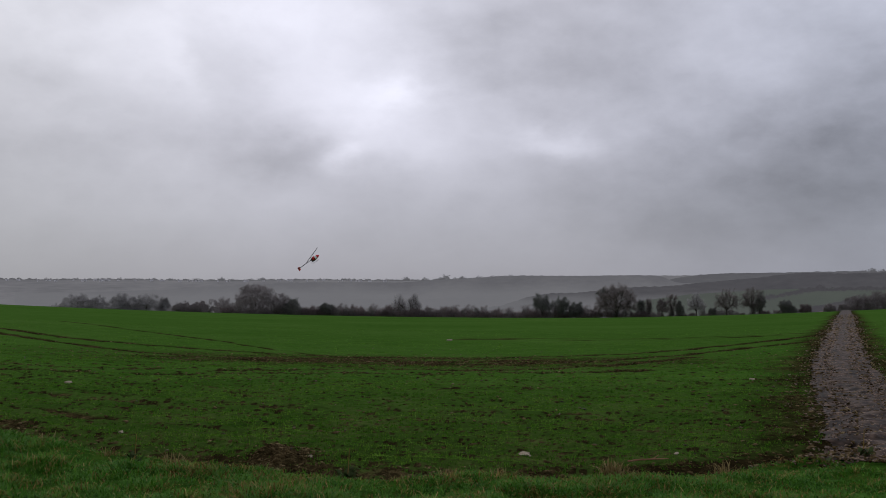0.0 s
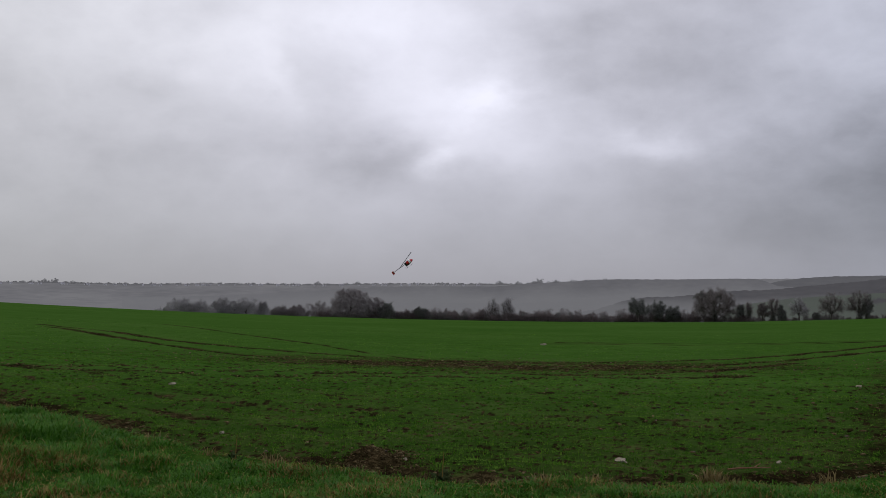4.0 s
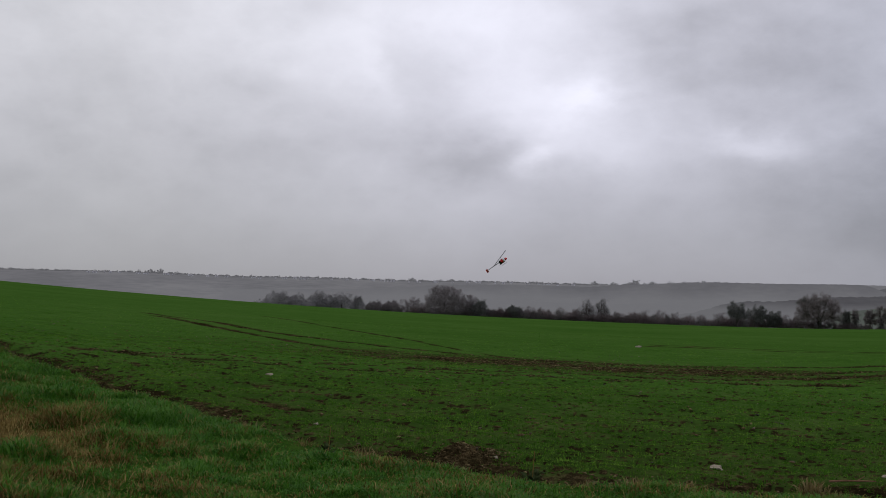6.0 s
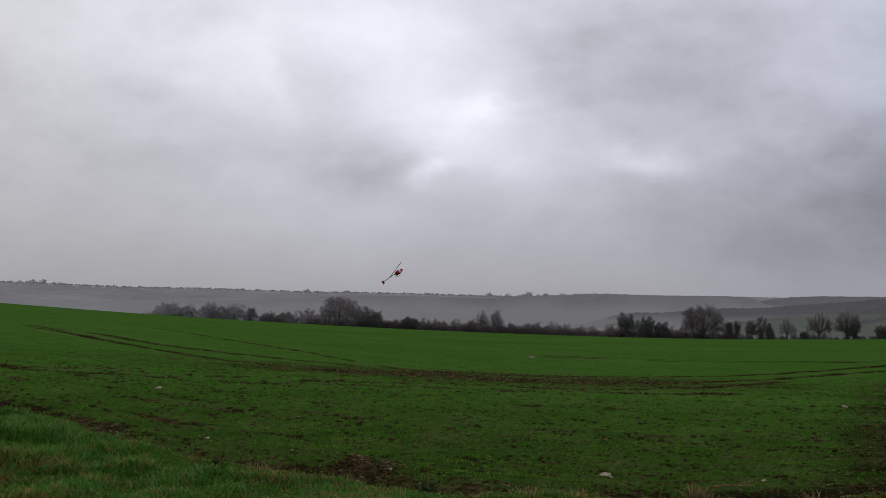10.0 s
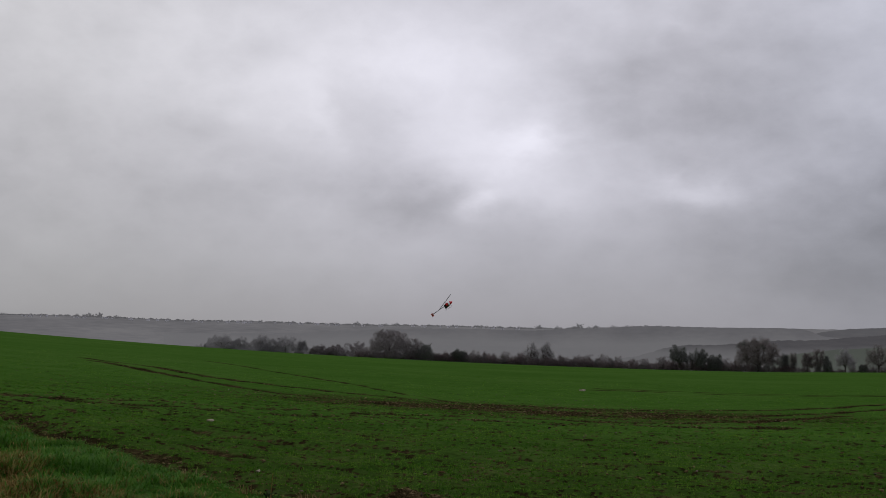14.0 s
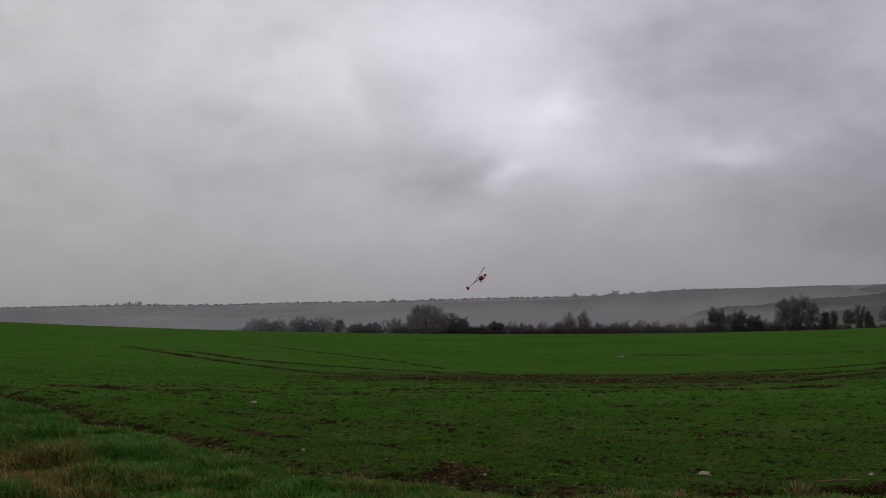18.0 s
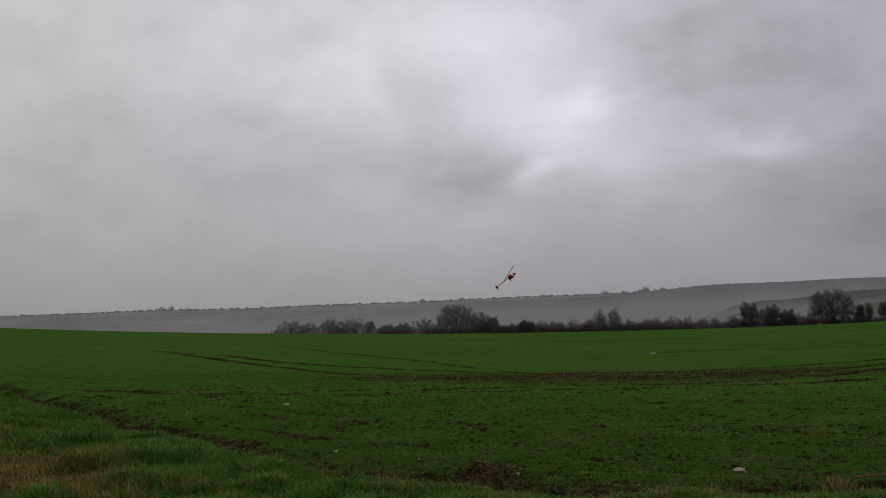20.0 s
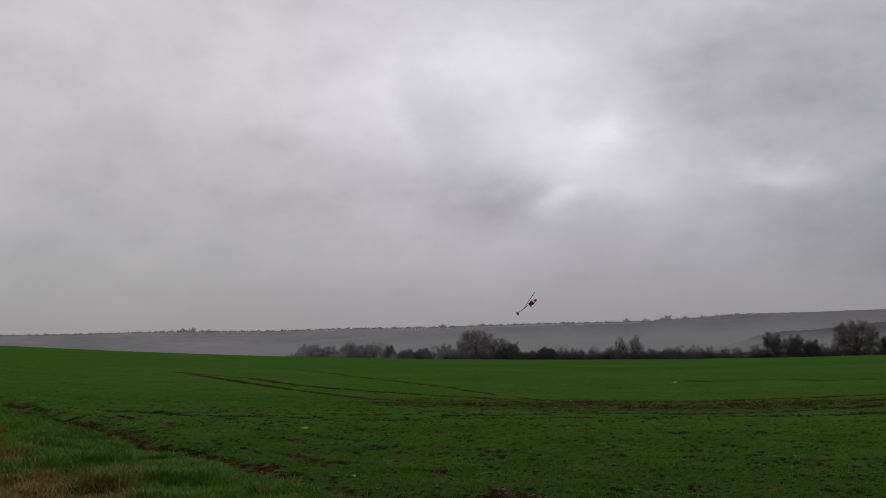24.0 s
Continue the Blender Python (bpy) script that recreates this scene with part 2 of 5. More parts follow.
M_THATCH = surface("grass_thatch", [(0.34, (0.010, 0.026, 0.003)), (0.5, (0.022, 0.058, 0.007)), (0.66, (0.050, 0.10, 0.014))], 3.0, fine=45, bump=1.0, coords="Position")
# tree colours are raised and greyed: distance haze painted into base colour
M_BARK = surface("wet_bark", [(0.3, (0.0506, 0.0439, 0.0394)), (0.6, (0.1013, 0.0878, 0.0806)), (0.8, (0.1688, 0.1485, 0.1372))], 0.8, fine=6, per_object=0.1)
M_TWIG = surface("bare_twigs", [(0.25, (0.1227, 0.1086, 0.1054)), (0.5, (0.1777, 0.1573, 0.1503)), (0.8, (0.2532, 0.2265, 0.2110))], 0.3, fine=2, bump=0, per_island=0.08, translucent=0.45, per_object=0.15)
# paler twig copy for trees in thicker mist, haze put into its colour
M_TWIG_HAZE = surface("hazy_bare_twigs", [(0.25, (0.2063, 0.1980, 0.1980)), (0.5, (0.2928, 0.2833, 0.2833)), (0.8, (0.3960, 0.3782, 0.3782))], 0.3, fine=2, bump=0, per_island=0.08, translucent=0.45, per_object=0.15)
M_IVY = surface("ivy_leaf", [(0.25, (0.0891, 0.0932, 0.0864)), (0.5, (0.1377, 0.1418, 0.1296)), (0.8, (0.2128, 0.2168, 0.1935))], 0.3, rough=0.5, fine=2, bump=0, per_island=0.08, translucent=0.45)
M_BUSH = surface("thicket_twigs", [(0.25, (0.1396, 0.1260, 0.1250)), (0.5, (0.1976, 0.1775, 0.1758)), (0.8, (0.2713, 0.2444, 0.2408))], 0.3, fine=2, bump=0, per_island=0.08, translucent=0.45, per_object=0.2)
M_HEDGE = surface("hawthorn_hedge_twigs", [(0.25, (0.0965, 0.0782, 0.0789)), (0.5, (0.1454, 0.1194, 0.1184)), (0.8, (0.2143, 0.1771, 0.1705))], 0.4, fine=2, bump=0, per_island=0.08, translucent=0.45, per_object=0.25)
M_STICK = surface("weathered_branch", [(0.3, (0.12, 0.06, 0.035)), (0.7, (0.26, 0.15, 0.09))], 8, fine=60)
M_DOCK = surface("dock_leaf", [(0.3, (0.02, 0.035, 0.014)), (0.6, (0.05, 0.065, 0.025)), (0.8, (0.12, 0.08, 0.04))], 6, fine=30, per_island=0.3)
# far country: these emit, with distance haze painted into their colours
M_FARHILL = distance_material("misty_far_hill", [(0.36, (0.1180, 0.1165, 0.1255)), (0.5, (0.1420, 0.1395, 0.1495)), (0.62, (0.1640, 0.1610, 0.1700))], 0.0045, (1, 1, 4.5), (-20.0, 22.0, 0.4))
# ridge, wood and pasture are also darkened for the lens vignette
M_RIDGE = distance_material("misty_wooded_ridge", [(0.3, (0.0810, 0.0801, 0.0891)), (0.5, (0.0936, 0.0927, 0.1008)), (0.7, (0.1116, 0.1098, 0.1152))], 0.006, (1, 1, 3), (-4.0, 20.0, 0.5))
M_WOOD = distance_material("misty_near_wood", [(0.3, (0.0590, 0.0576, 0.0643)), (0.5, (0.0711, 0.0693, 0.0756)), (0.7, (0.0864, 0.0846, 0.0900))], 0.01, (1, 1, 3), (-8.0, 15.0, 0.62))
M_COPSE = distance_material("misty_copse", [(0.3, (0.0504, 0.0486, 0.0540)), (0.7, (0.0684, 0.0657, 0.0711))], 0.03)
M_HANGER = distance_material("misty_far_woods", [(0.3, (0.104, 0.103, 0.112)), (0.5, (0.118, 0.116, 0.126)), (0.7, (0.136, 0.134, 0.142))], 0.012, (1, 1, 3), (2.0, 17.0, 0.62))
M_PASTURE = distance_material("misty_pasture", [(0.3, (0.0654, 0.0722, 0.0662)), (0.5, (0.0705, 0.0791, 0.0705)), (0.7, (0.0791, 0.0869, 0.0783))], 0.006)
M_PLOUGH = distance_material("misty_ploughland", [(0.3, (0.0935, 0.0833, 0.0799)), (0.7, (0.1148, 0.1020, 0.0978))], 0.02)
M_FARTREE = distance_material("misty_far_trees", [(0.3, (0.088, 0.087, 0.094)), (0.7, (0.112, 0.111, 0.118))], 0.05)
M_RENDER = surface("pale_house_render", [(0.3, (0.40, 0.40, 0.41)), (0.7, (0.60, 0.59, 0.60))], 0.2, fine=2, bump=0)
# roof colour is raised for mist; panes are lightened to stand out less
M_ROOF = surface("grey_roof_tile", [(0.3, (0.2720, 0.2635, 0.2752)), (0.7, (0.3910, 0.3740, 0.3870))], 0.2, fine=2, bump=0, per_object=0.3)
M_PANE = surface("pale_window_pane", [(0.3, (0.2600, 0.2600, 0.2860)), (0.7, (0.3640, 0.3640, 0.3900))], 0.2, rough=0.2, fine=2, bump=0)
M_RED = surface("red_gloss_canopy", [(0.3, (0.42, 0.018, 0.022)), (0.7, (0.58, 0.03, 0.035))], 3, rough=0.25, fine=30, bump=0, spec=0.5)
M_WHITE = surface("white_gloss_canopy", [(0.3, (0.70, 0.70, 0.70)), (0.7, (0.80, 0.80, 0.80))], 3, rough=0.25, fine=30, bump=0, spec=0.5)
M_CARBON = surface("carbon_fibre", [(0.3, (0.012, 0.012, 0.013)), (0.7, (0.03, 0.03, 0.032))], 30, rough=0.35, fine=200, bump=0, spec=0.5)
M_ALLOY = surface("brushed_alloy", [(0.3, (0.35, 0.35, 0.36)), (0.7, (0.5, 0.5, 0.5))], 30, rough=0.35, fine=200, bump=0, metal=1.0)


# ---------------------------------------------------------------- mesh helpers
def mesh_of(name, verts, faces, material, smooth=False):
    me = bpy.data.meshes.new(name)
    verts = np.asarray(verts, dtype=np.float32)
    if isinstance(faces, np.ndarray):
        n, k = faces.shape
        me.vertices.add(len(verts))
        me.vertices.foreach_set("co", verts.ravel())
        me.loops.add(n * k)
        me.loops.foreach_set("vertex_index", faces.astype(np.int32).ravel())
        me.polygons.add(n)
        me.polygons.foreach_set("loop_start", np.arange(0, n * k, k, dtype=np.int32))
        me.update(calc_edges=True)
    else:
        me.from_pydata([tuple(v) for v in verts], [], faces)
    if smooth:
        me.polygons.foreach_set("use_smooth", [True] * len(me.polygons))
    me.materials.append(material)
    return me


def part(name, bm, material, parent, label=""):
    """Links a bmesh as one mesh under a thing or a part."""
    me = bpy.data.meshes.new(name)
    bm.to_mesh(me)
    bm.free()
    me.materials.append(material)
    ob = new(name, me)
    ob.parent = parent
    return tagged(ob, label)


def part_mesh(name, verts, faces, material, parent, label="", smooth=False):
    ob = new(name, mesh_of(name, verts, faces, material, smooth))
    ob.parent = parent
    return tagged(ob, label)


def thing(name, m, label, category, group="", kind=""):
    ob = new(name)
    ob.matrix_world = m
    ob.empty_display_size = 0.2
    return tagged(ob, label, category, group, kind)


def tubes(segs, sides=5):
    """Tapered tubes from (a, b, ra, rb) pieces."""
    vs, fs = [], []
    for a, b, ra, rb in segs:
        d = (b - a)
        if d.length < 1e-6:
            continue
        d = d.normalized()
        u = d.orthogonal().normalized()
        v = d.cross(u)
        k = len(vs)
        for c, r in ((a, ra), (b, rb)):
            for i in range(sides):
                w = 2 * pi * i / sides
                vs.append(c + u * (cos(w) * r) + v * (sin(w) * r))
        for i in range(sides):
            j = (i + 1) % sides
            fs.append((k + i, k + j, k + sides + j, k + sides + i))
        fs.append(tuple(k + sides + i for i in range(sides)))
    return vs, fs


# ---------------------------------------------------------------- the lie of the land
EDGE = 300.0


def fall(az):
    """The slope (rise over run) of the field along the bearing az, in degrees."""
    az = np.asarray(az, dtype=float)
    a = np.clip(az, -42.0, 30.0)
    e = -2.1 + np.where(a < 5, 0.00104, 0.00165) * (a - 5) ** 2
    s = np.mod(az - 30.0, 360.0) / 288.0
    s = np.clip(s, 0, 1)
    e = np.where((az > 30) | (az < -42), -1.07 + 1.27 * s * s * (3 - 2 * s), e)
    return np.tan(np.radians(e)) + EYE / EDGE


def curve(points, n=90):
    """A smooth line through plan points."""
    p = np.array([points[0], *points, points[-1]], dtype=float)
    res = []
    for i in range(1, len(p) - 2):
        t = np.linspace(0, 1, n // (len(p) - 3) + 1, endpoint=False)[:, None]
        a, b, c, d = p[i - 1], p[i], p[i + 1], p[i + 2]
        res.append(0.5 * (2 * b + (c - a) * t + (2 * a - 5 * b + 4 * c - d) * t ** 2 + (3 * b - a - 3 * c + d) * t ** 3))
    return np.vstack(res + [p[-1:]])


def gap(x, y, line):
    """Distance from plan points to a line."""
    x, y = np.asarray(x, dtype=np.float32).ravel(), np.asarray(y, dtype=np.float32).ravel()
    best = np.full(x.shape, 1e9, dtype=np.float32)
    for k in range(len(line) - 1):
        ax, ay = line[k]
        dx, dy = line[k + 1] - line[k]
        q = np.clip(((x - ax) * dx + (y - ay) * dy) / max(dx * dx + dy * dy, 1e-9), 0, 1)
        best = np.minimum(best, (x - ax - q * dx) ** 2 + (y - ay - q * dy) ** 2)
    return np.sqrt(best)


RUTS = [curve(c, 48) for c in (
    [(-33.6, 62.7), (-25.1, 54.3), (-16, 43.6), (-7.5, 38.2), (-1, 36.2), (4.2, 37.3), (8.9, 40.2), (13, 45), (18, 51), (23, 56.5)],
    [(-30, 57), (-21.7, 46.8), (-13.8, 37.9), (-8.8, 33.9), (-4.6, 32.0), (-0.6, 31.6), (4.2, 33.0), (9.2, 37), (14, 42.6), (20, 49.6)],
    [(-24, 20), (-14.3, 21.9), (-11.2, 24.2), (-6.8, 25.4), (-2.5, 27.6), (2, 28.6), (6, 31.6), (9, 35)],
    [(-12.6, 22.3), (-7, 23.6), (-2.5, 25.8), (2.4, 27.0), (6, 28.5)],
    [(-32, 80), (-24.9, 70.7), (-14.8, 54.7), (-7, 40.6), (-2.1, 35)],
    [(0.6, 58.9), (5, 60), (15.2, 57), (25, 57)],
    [(1.6, 61.9), (6, 63), (15.2, 60), (25, 60)],
    [(-7.9, 18.2), (-5.6, 17.6), (-2.8, 16.7), (0.2, 16.6), (2.2, 16.2), (3.6, 16.6)],
    [(-6.4, 15.1), (-4.3, 13.8), (-2.5, 13.1)],
    [(-8.4, 18.9), (-6.8, 17.3), (-5.0, 16.4)])]
TRACK = curve([(4.5, 9.6), (5.3, 11.4), (7.9, 18.4), (12.2, 29.6), (23, 55.4), (61.7, 147.6), (116, 277)], 90)
TRACK_HALF = 0.75


def track_half(r):
    """Half the width of the trodden track, which spreads out over the field."""
    return TRACK_HALF * (1.0 + 0.14 * np.clip((r - 16) / 14, 0, 1) + 0.4 * np.clip((r - 70) / 80, 0, 1))


def verge_line(x):
    """The edge of the mown verge: y over x."""
    x = np.asarray(x, dtype=float)
    return np.where(x < 0, 4.95 + np.sqrt((0.97 * x) ** 2 + 4.4 ** 2), 9.35 + 0.065 * x * x) + 0.12 * np.sin(1.7 * x) + 0.07 * np.sin(4.1 * x + 1)


def hash_noise(x, y, scale, seed=0.0):
    """Cheap smooth noise for many points, -1 to 1."""
    u, v = x * scale + seed, y * scale - seed * 0.7
    return (np.sin(u * 1.3 + 1.9 * np.sin(v * 0.9 + seed)) + np.sin(v * 1.7 + 2.1 * np.sin(u * 0.8 + 2 * seed)) + np.sin((u + v) * 0.83 + 1.3 * np.sin((u - v) * 1.1))) / 3


LATTICE = np.random.default_rng(3).uniform(-1, 1, (256, 256))


def value_noise(x, y, seed=0):
    """Smooth random relief over the plan, one bump a unit, -1 to 1."""
    x, y = np.asarray(x, dtype=float) + seed * 17.3, np.asarray(y, dtype=float) + seed * 9.1
    i, j = np.floor(x).astype(int), np.floor(y).astype(int)
    u, v = x - i, y - j
    u, v = u * u * (3 - 2 * u), v * v * (3 - 2 * v)
    a, b = LATTICE[i % 256, j % 256], LATTICE[(i + 1) % 256, j % 256]
    c, d = LATTICE[i % 256, (j + 1) % 256], LATTICE[(i + 1) % 256, (j + 1) % 256]
    return (a * (1 - u) + b * u) * (1 - v) + (c * (1 - u) + d * u) * v


def along_rows(x, y):
    """Plan coordinates along and across the drill rows, which bend with the verge."""
    across = y - 0.55 * np.sqrt((0.97 * np.minimum(x, 0)) ** 2 + 16.0) + 0.03 * np.maximum(x, 0) ** 2 * 0.3
    return x, across


def misses(u, v, along, across, half_u, half_v, keep, seed):
    """Single plants that failed: one small gap to a cell along the rows, 0 to 1. keep: the share of cells that have one."""
    j = np.floor(v / across)
    i = np.floor(u / along + 0.37 * j)
    a, b = LATTICE[(i.astype(int) + 7 * seed) % 256, (j.astype(int) * 3 + seed) % 256], LATTICE[(i.astype(int) * 5 + seed) % 256, (j.astype(int) + 11 * seed) % 256]
    c = LATTICE[(i.astype(int) * 3 + 5 * seed) % 256, (j.astype(int) * 7 + 2 * seed) % 256]
    lu = (u / along + 0.37 * j - i - 0.5 - 0.22 * a) * along
    lv = (v / across - j - 0.5 - 0.25 * b) * across
    size = 0.8 + 0.6 * c
    d = (lu / (half_u * size)) ** 2 + (lv / (half_v * (0.8 + 0.35 * a))) ** 2 + 0.35 * value_noise(u / (half_u * 0.8), v / (half_v * 0.8), seed)
    return np.clip((1.0 - d) / 0.35, 0, 1) * (0.5 + 0.5 * LATTICE[(i.astype(int) * 7 + 3) % 256, (j.astype(int) * 5 + seed) % 256] < keep)


def bare_patches(x, y):
    """Where the soil shows between the plants: small gaps all over, streaks where the crop came up thin, 0 to 1."""
    u, v = along_rows(x, y)
    r = np.hypot(x, y) + 1.2 * value_noise(x / 1.5, y / 1.5, 51)
    keep = 0.74 + 0.40 * value_noise(u / 4.5, v / 1.4, 3) + 0.2 * value_noise(u / 1.4, v / 0.8, 7) + 0.45 * np.sin(2 * pi * v / 1.15 + 1.0 * value_noise(u / 4, v / 4, 9))
    g = np.where(r < 16, misses(u, v, 0.115, 0.22, 0.038, 0.070, keep, 1), np.where(r < 25, misses(u, v, 0.16, 0.42, 0.052, 0.135, keep, 2), misses(u, v, 0.26, 0.9, 0.085, 0.28, keep, 3)))
    streak = 0.6 * value_noise(u / 0.5, v / 0.35, 1) + 0.5 * value_noise(u / 3.6, v / 0.9, 5) + 0.25 * value_noise(u / 0.12, v / 0.2, 2)
    return np.maximum(g, np.clip((streak - 0.72) / 0.1, 0, 1))


def ground_z(x, y):
    x, y = np.asarray(x, dtype=float), np.asarray(y, dtype=float)
    r = np.hypot(x, y)
    s = fall(np.degrees(np.arctan2(x, y)))
    z = np.minimum(r, EDGE) * s
    over = np.maximum(r - EDGE, 0)
    z = z - np.minimum(over, 700) * 0.055 - np.maximum(over - 700, 0) * 0.004
    near = np.clip((r - 1.0) / 4.0, 0, 1) * np.clip((90 - r) / 40, 0, 1)
    z = z + near * 0.025 * hash_noise(x, y, 1.1, 3.0) + np.clip(r / 60, 0, 1) * np.clip((EDGE - r) / 100, 0, 1) * 0.10 * hash_noise(x, y, 0.12, 8.0)
    rough = np.clip((y - verge_line(x)) / 0.3, 0, 1) * np.clip((r - 6.0) / 3.0, 0, 1) * np.clip((45 - r) / 25, 0, 1)
    z = z + rough * (0.028 * value_noise(x / 0.20, y / 0.15, 5) + 0.020 * value_noise(x / 0.6, y / 0.35, 6))
    # the verge stands a little proud, with a furrow along its foot
    d = y - verge_line(x)
    inside = (np.abs(np.degrees(np.arctan2(x, y))) < 60) & (r < 40)
    z = z + np.where(inside, 0.09 * np.clip(0.5 - d / 0.5, 0, 1) - 0.10 * np.exp(-((d - 0.7) / 0.4) ** 2), np.where(d < 0, 0.09, 0.0))
    tuft = np.clip(-d / 0.3, 0, 1) * (r < 30) * (r > 3)
    z = z + tuft * (0.07 * np.maximum(value_noise(x / 0.42, y / 0.36, 31), 0) + 0.045 * value_noise(x / 1.1, y / 0.8, 15))
    # a heap of loose soil
    z = z + 0.075 * np.exp(-(((x + 1.85) / 0.34) ** 2 + ((y - 11.2) / 0.55) ** 2) ** 2) * (1 + 0.4 * hash_noise(x, y, 9.0, 1.0) + 0.5 * value_noise(x / 0.12, y / 0.16, 71))
    return z


def gz(x, y):
    return float(ground_z(x, y))


def rut_dip(x, y):
    best = np.full(np.shape(x), 9.0, dtype=np.float32).ravel()
    for k, line in enumerate(RUTS):
        d = gap(x, y, line)
        if k == 4:
            d = d * 2.0 + 0.35 * np.clip(value_noise(np.ravel(x) / 1.2, np.ravel(y) / 1.2, 10) + 0.1, 0, 1)
        elif k > 6:
            d = d * 1.5 + np.clip(value_noise(np.ravel(x) / 0.7, np.ravel(y) / 0.7, 11) + 0.1, 0, 1) * 1.2
        else:
            d = d + 0.10 * value_noise(np.ravel(x) / 0.5, np.ravel(y) / 0.5, 12) + (0.30 if k < 2 or k > 3 else 0.12) * np.clip(value_noise(np.ravel(x) / 0.45, np.ravel(y) / 1.1, 13) - 0.05, 0, 1)
        best = np.minimum(best, np.maximum(d, 0) / np.clip(np.hypot(np.ravel(x), np.ravel(y)) / 30, 1, 1.8))
    return best.reshape(np.shape(x))


# ---------------------------------------------------------------- ground sheet
def build_ground():
    az = np.concatenate([np.arange(-50, 36, 0.13), np.arange(36, 310, 4.0)])
    r = np.concatenate([np.linspace(0.4, 5, 9)[:-1], np.geomspace(5, 9, 30)[:-1], np.geomspace(9, 30, 280)[:-1], np.geomspace(30, 62, 150)[:-1], np.geomspace(62, 310, 110), np.geomspace(330, 4600, 24)])
    A, R = np.meshgrid(np.radians(az), r)
    x, y = R * np.sin(A), R * np.cos(A)
    z = ground_z(x, y)
    band = (R > 8) & (R < 110) & (np.abs(np.degrees(A)) < 52)
    dip = np.full(x.shape, 9.0)
    dip[band] = rut_dip(x[band], y[band])
    z = z - 0.05 * np.exp(-(dip / 0.25) ** 2) * np.clip((60 - R) / 30, 0, 1) + 0.012 * np.exp(-((dip - 0.5) / 0.2) ** 2)
    n, k = x.shape
    verts = np.stack([x.ravel(), y.ravel(), z.ravel()], 1)
    verts = np.vstack([verts, [[0, 0, 0.09]]])
    i = np.arange((n - 1) * k)
    row, col = i // k, i % k
    nxt = (col + 1) % k
    faces = np.stack([row * k + col, (row + 1) * k + col, (row + 1) * k + nxt, row * k + nxt], 1)
    fan = [(n * k, c, (c + 1) % k) for c in range(k)]
    me = mesh_of("ground", verts, faces, M_SOIL, True)
    hub = bmesh.new()
    hub.from_mesh(me)
    hub.verts.ensure_lookup_table()
    for f in fan:
        hub.faces.new([hub.verts[q] for q in f])
    hub.to_mesh(me)
    hub.free()
    me.polygons.foreach_set("use_smooth", [True] * len(me.polygons))
    mid = np.exp(-(((x + 1.5) / 9.0) ** 2 + ((y - 33.0) / 3.4) ** 2)) * (0.5 + 0.6 * value_noise(x / 1.5, y / 0.5, 8))
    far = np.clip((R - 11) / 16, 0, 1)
    # gaps drop to that darkened soil, shade between tufts included
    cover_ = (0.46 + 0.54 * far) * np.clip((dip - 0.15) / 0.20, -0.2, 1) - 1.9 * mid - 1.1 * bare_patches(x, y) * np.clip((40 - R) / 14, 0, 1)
    near_track = gap(x, y, TRACK).reshape(x.shape)
    cover_ = cover_ * np.clip((near_track - track_half(R) - 0.1 - 0.5 * value_noise(x / 0.8, y / 0.8, 21) - 0.3 * value_noise(x / 2.6, y / 2.6, 23)) / 1.4, 0.12, 1)
    foot = np.clip((1.2 + 0.5 * value_noise(x / 0.6, y / 0.4, 61) + 0.3 * value_noise(x / 0.15, y / 0.2, 62) - (y - verge_line(x))) / 0.5, 0, 1) * (R < 40)
    heap = np.clip((1.3 - ((x + 1.85) / 0.36) ** 2 - ((y - 11.2) / 0.65) ** 2 + 0.6 * value_noise(x / 0.15, y / 0.2, 72)) / 0.5, 0, 1)
    cover_ = cover_ - 1.5 * foot * np.clip(0.85 + 0.5 * value_noise(x / 0.35, y / 0.5, 63), 0, 1) - 1.2 * heap
    cover_ = np.where((R < 40) & (y < verge_line(x)), 0.6, cover_)
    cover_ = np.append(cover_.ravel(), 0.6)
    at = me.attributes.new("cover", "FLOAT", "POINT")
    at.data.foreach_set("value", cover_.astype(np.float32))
    return tagged(new("ground", me), "brown loam field falling away to a far hedge", "field", kind="structure")


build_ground()


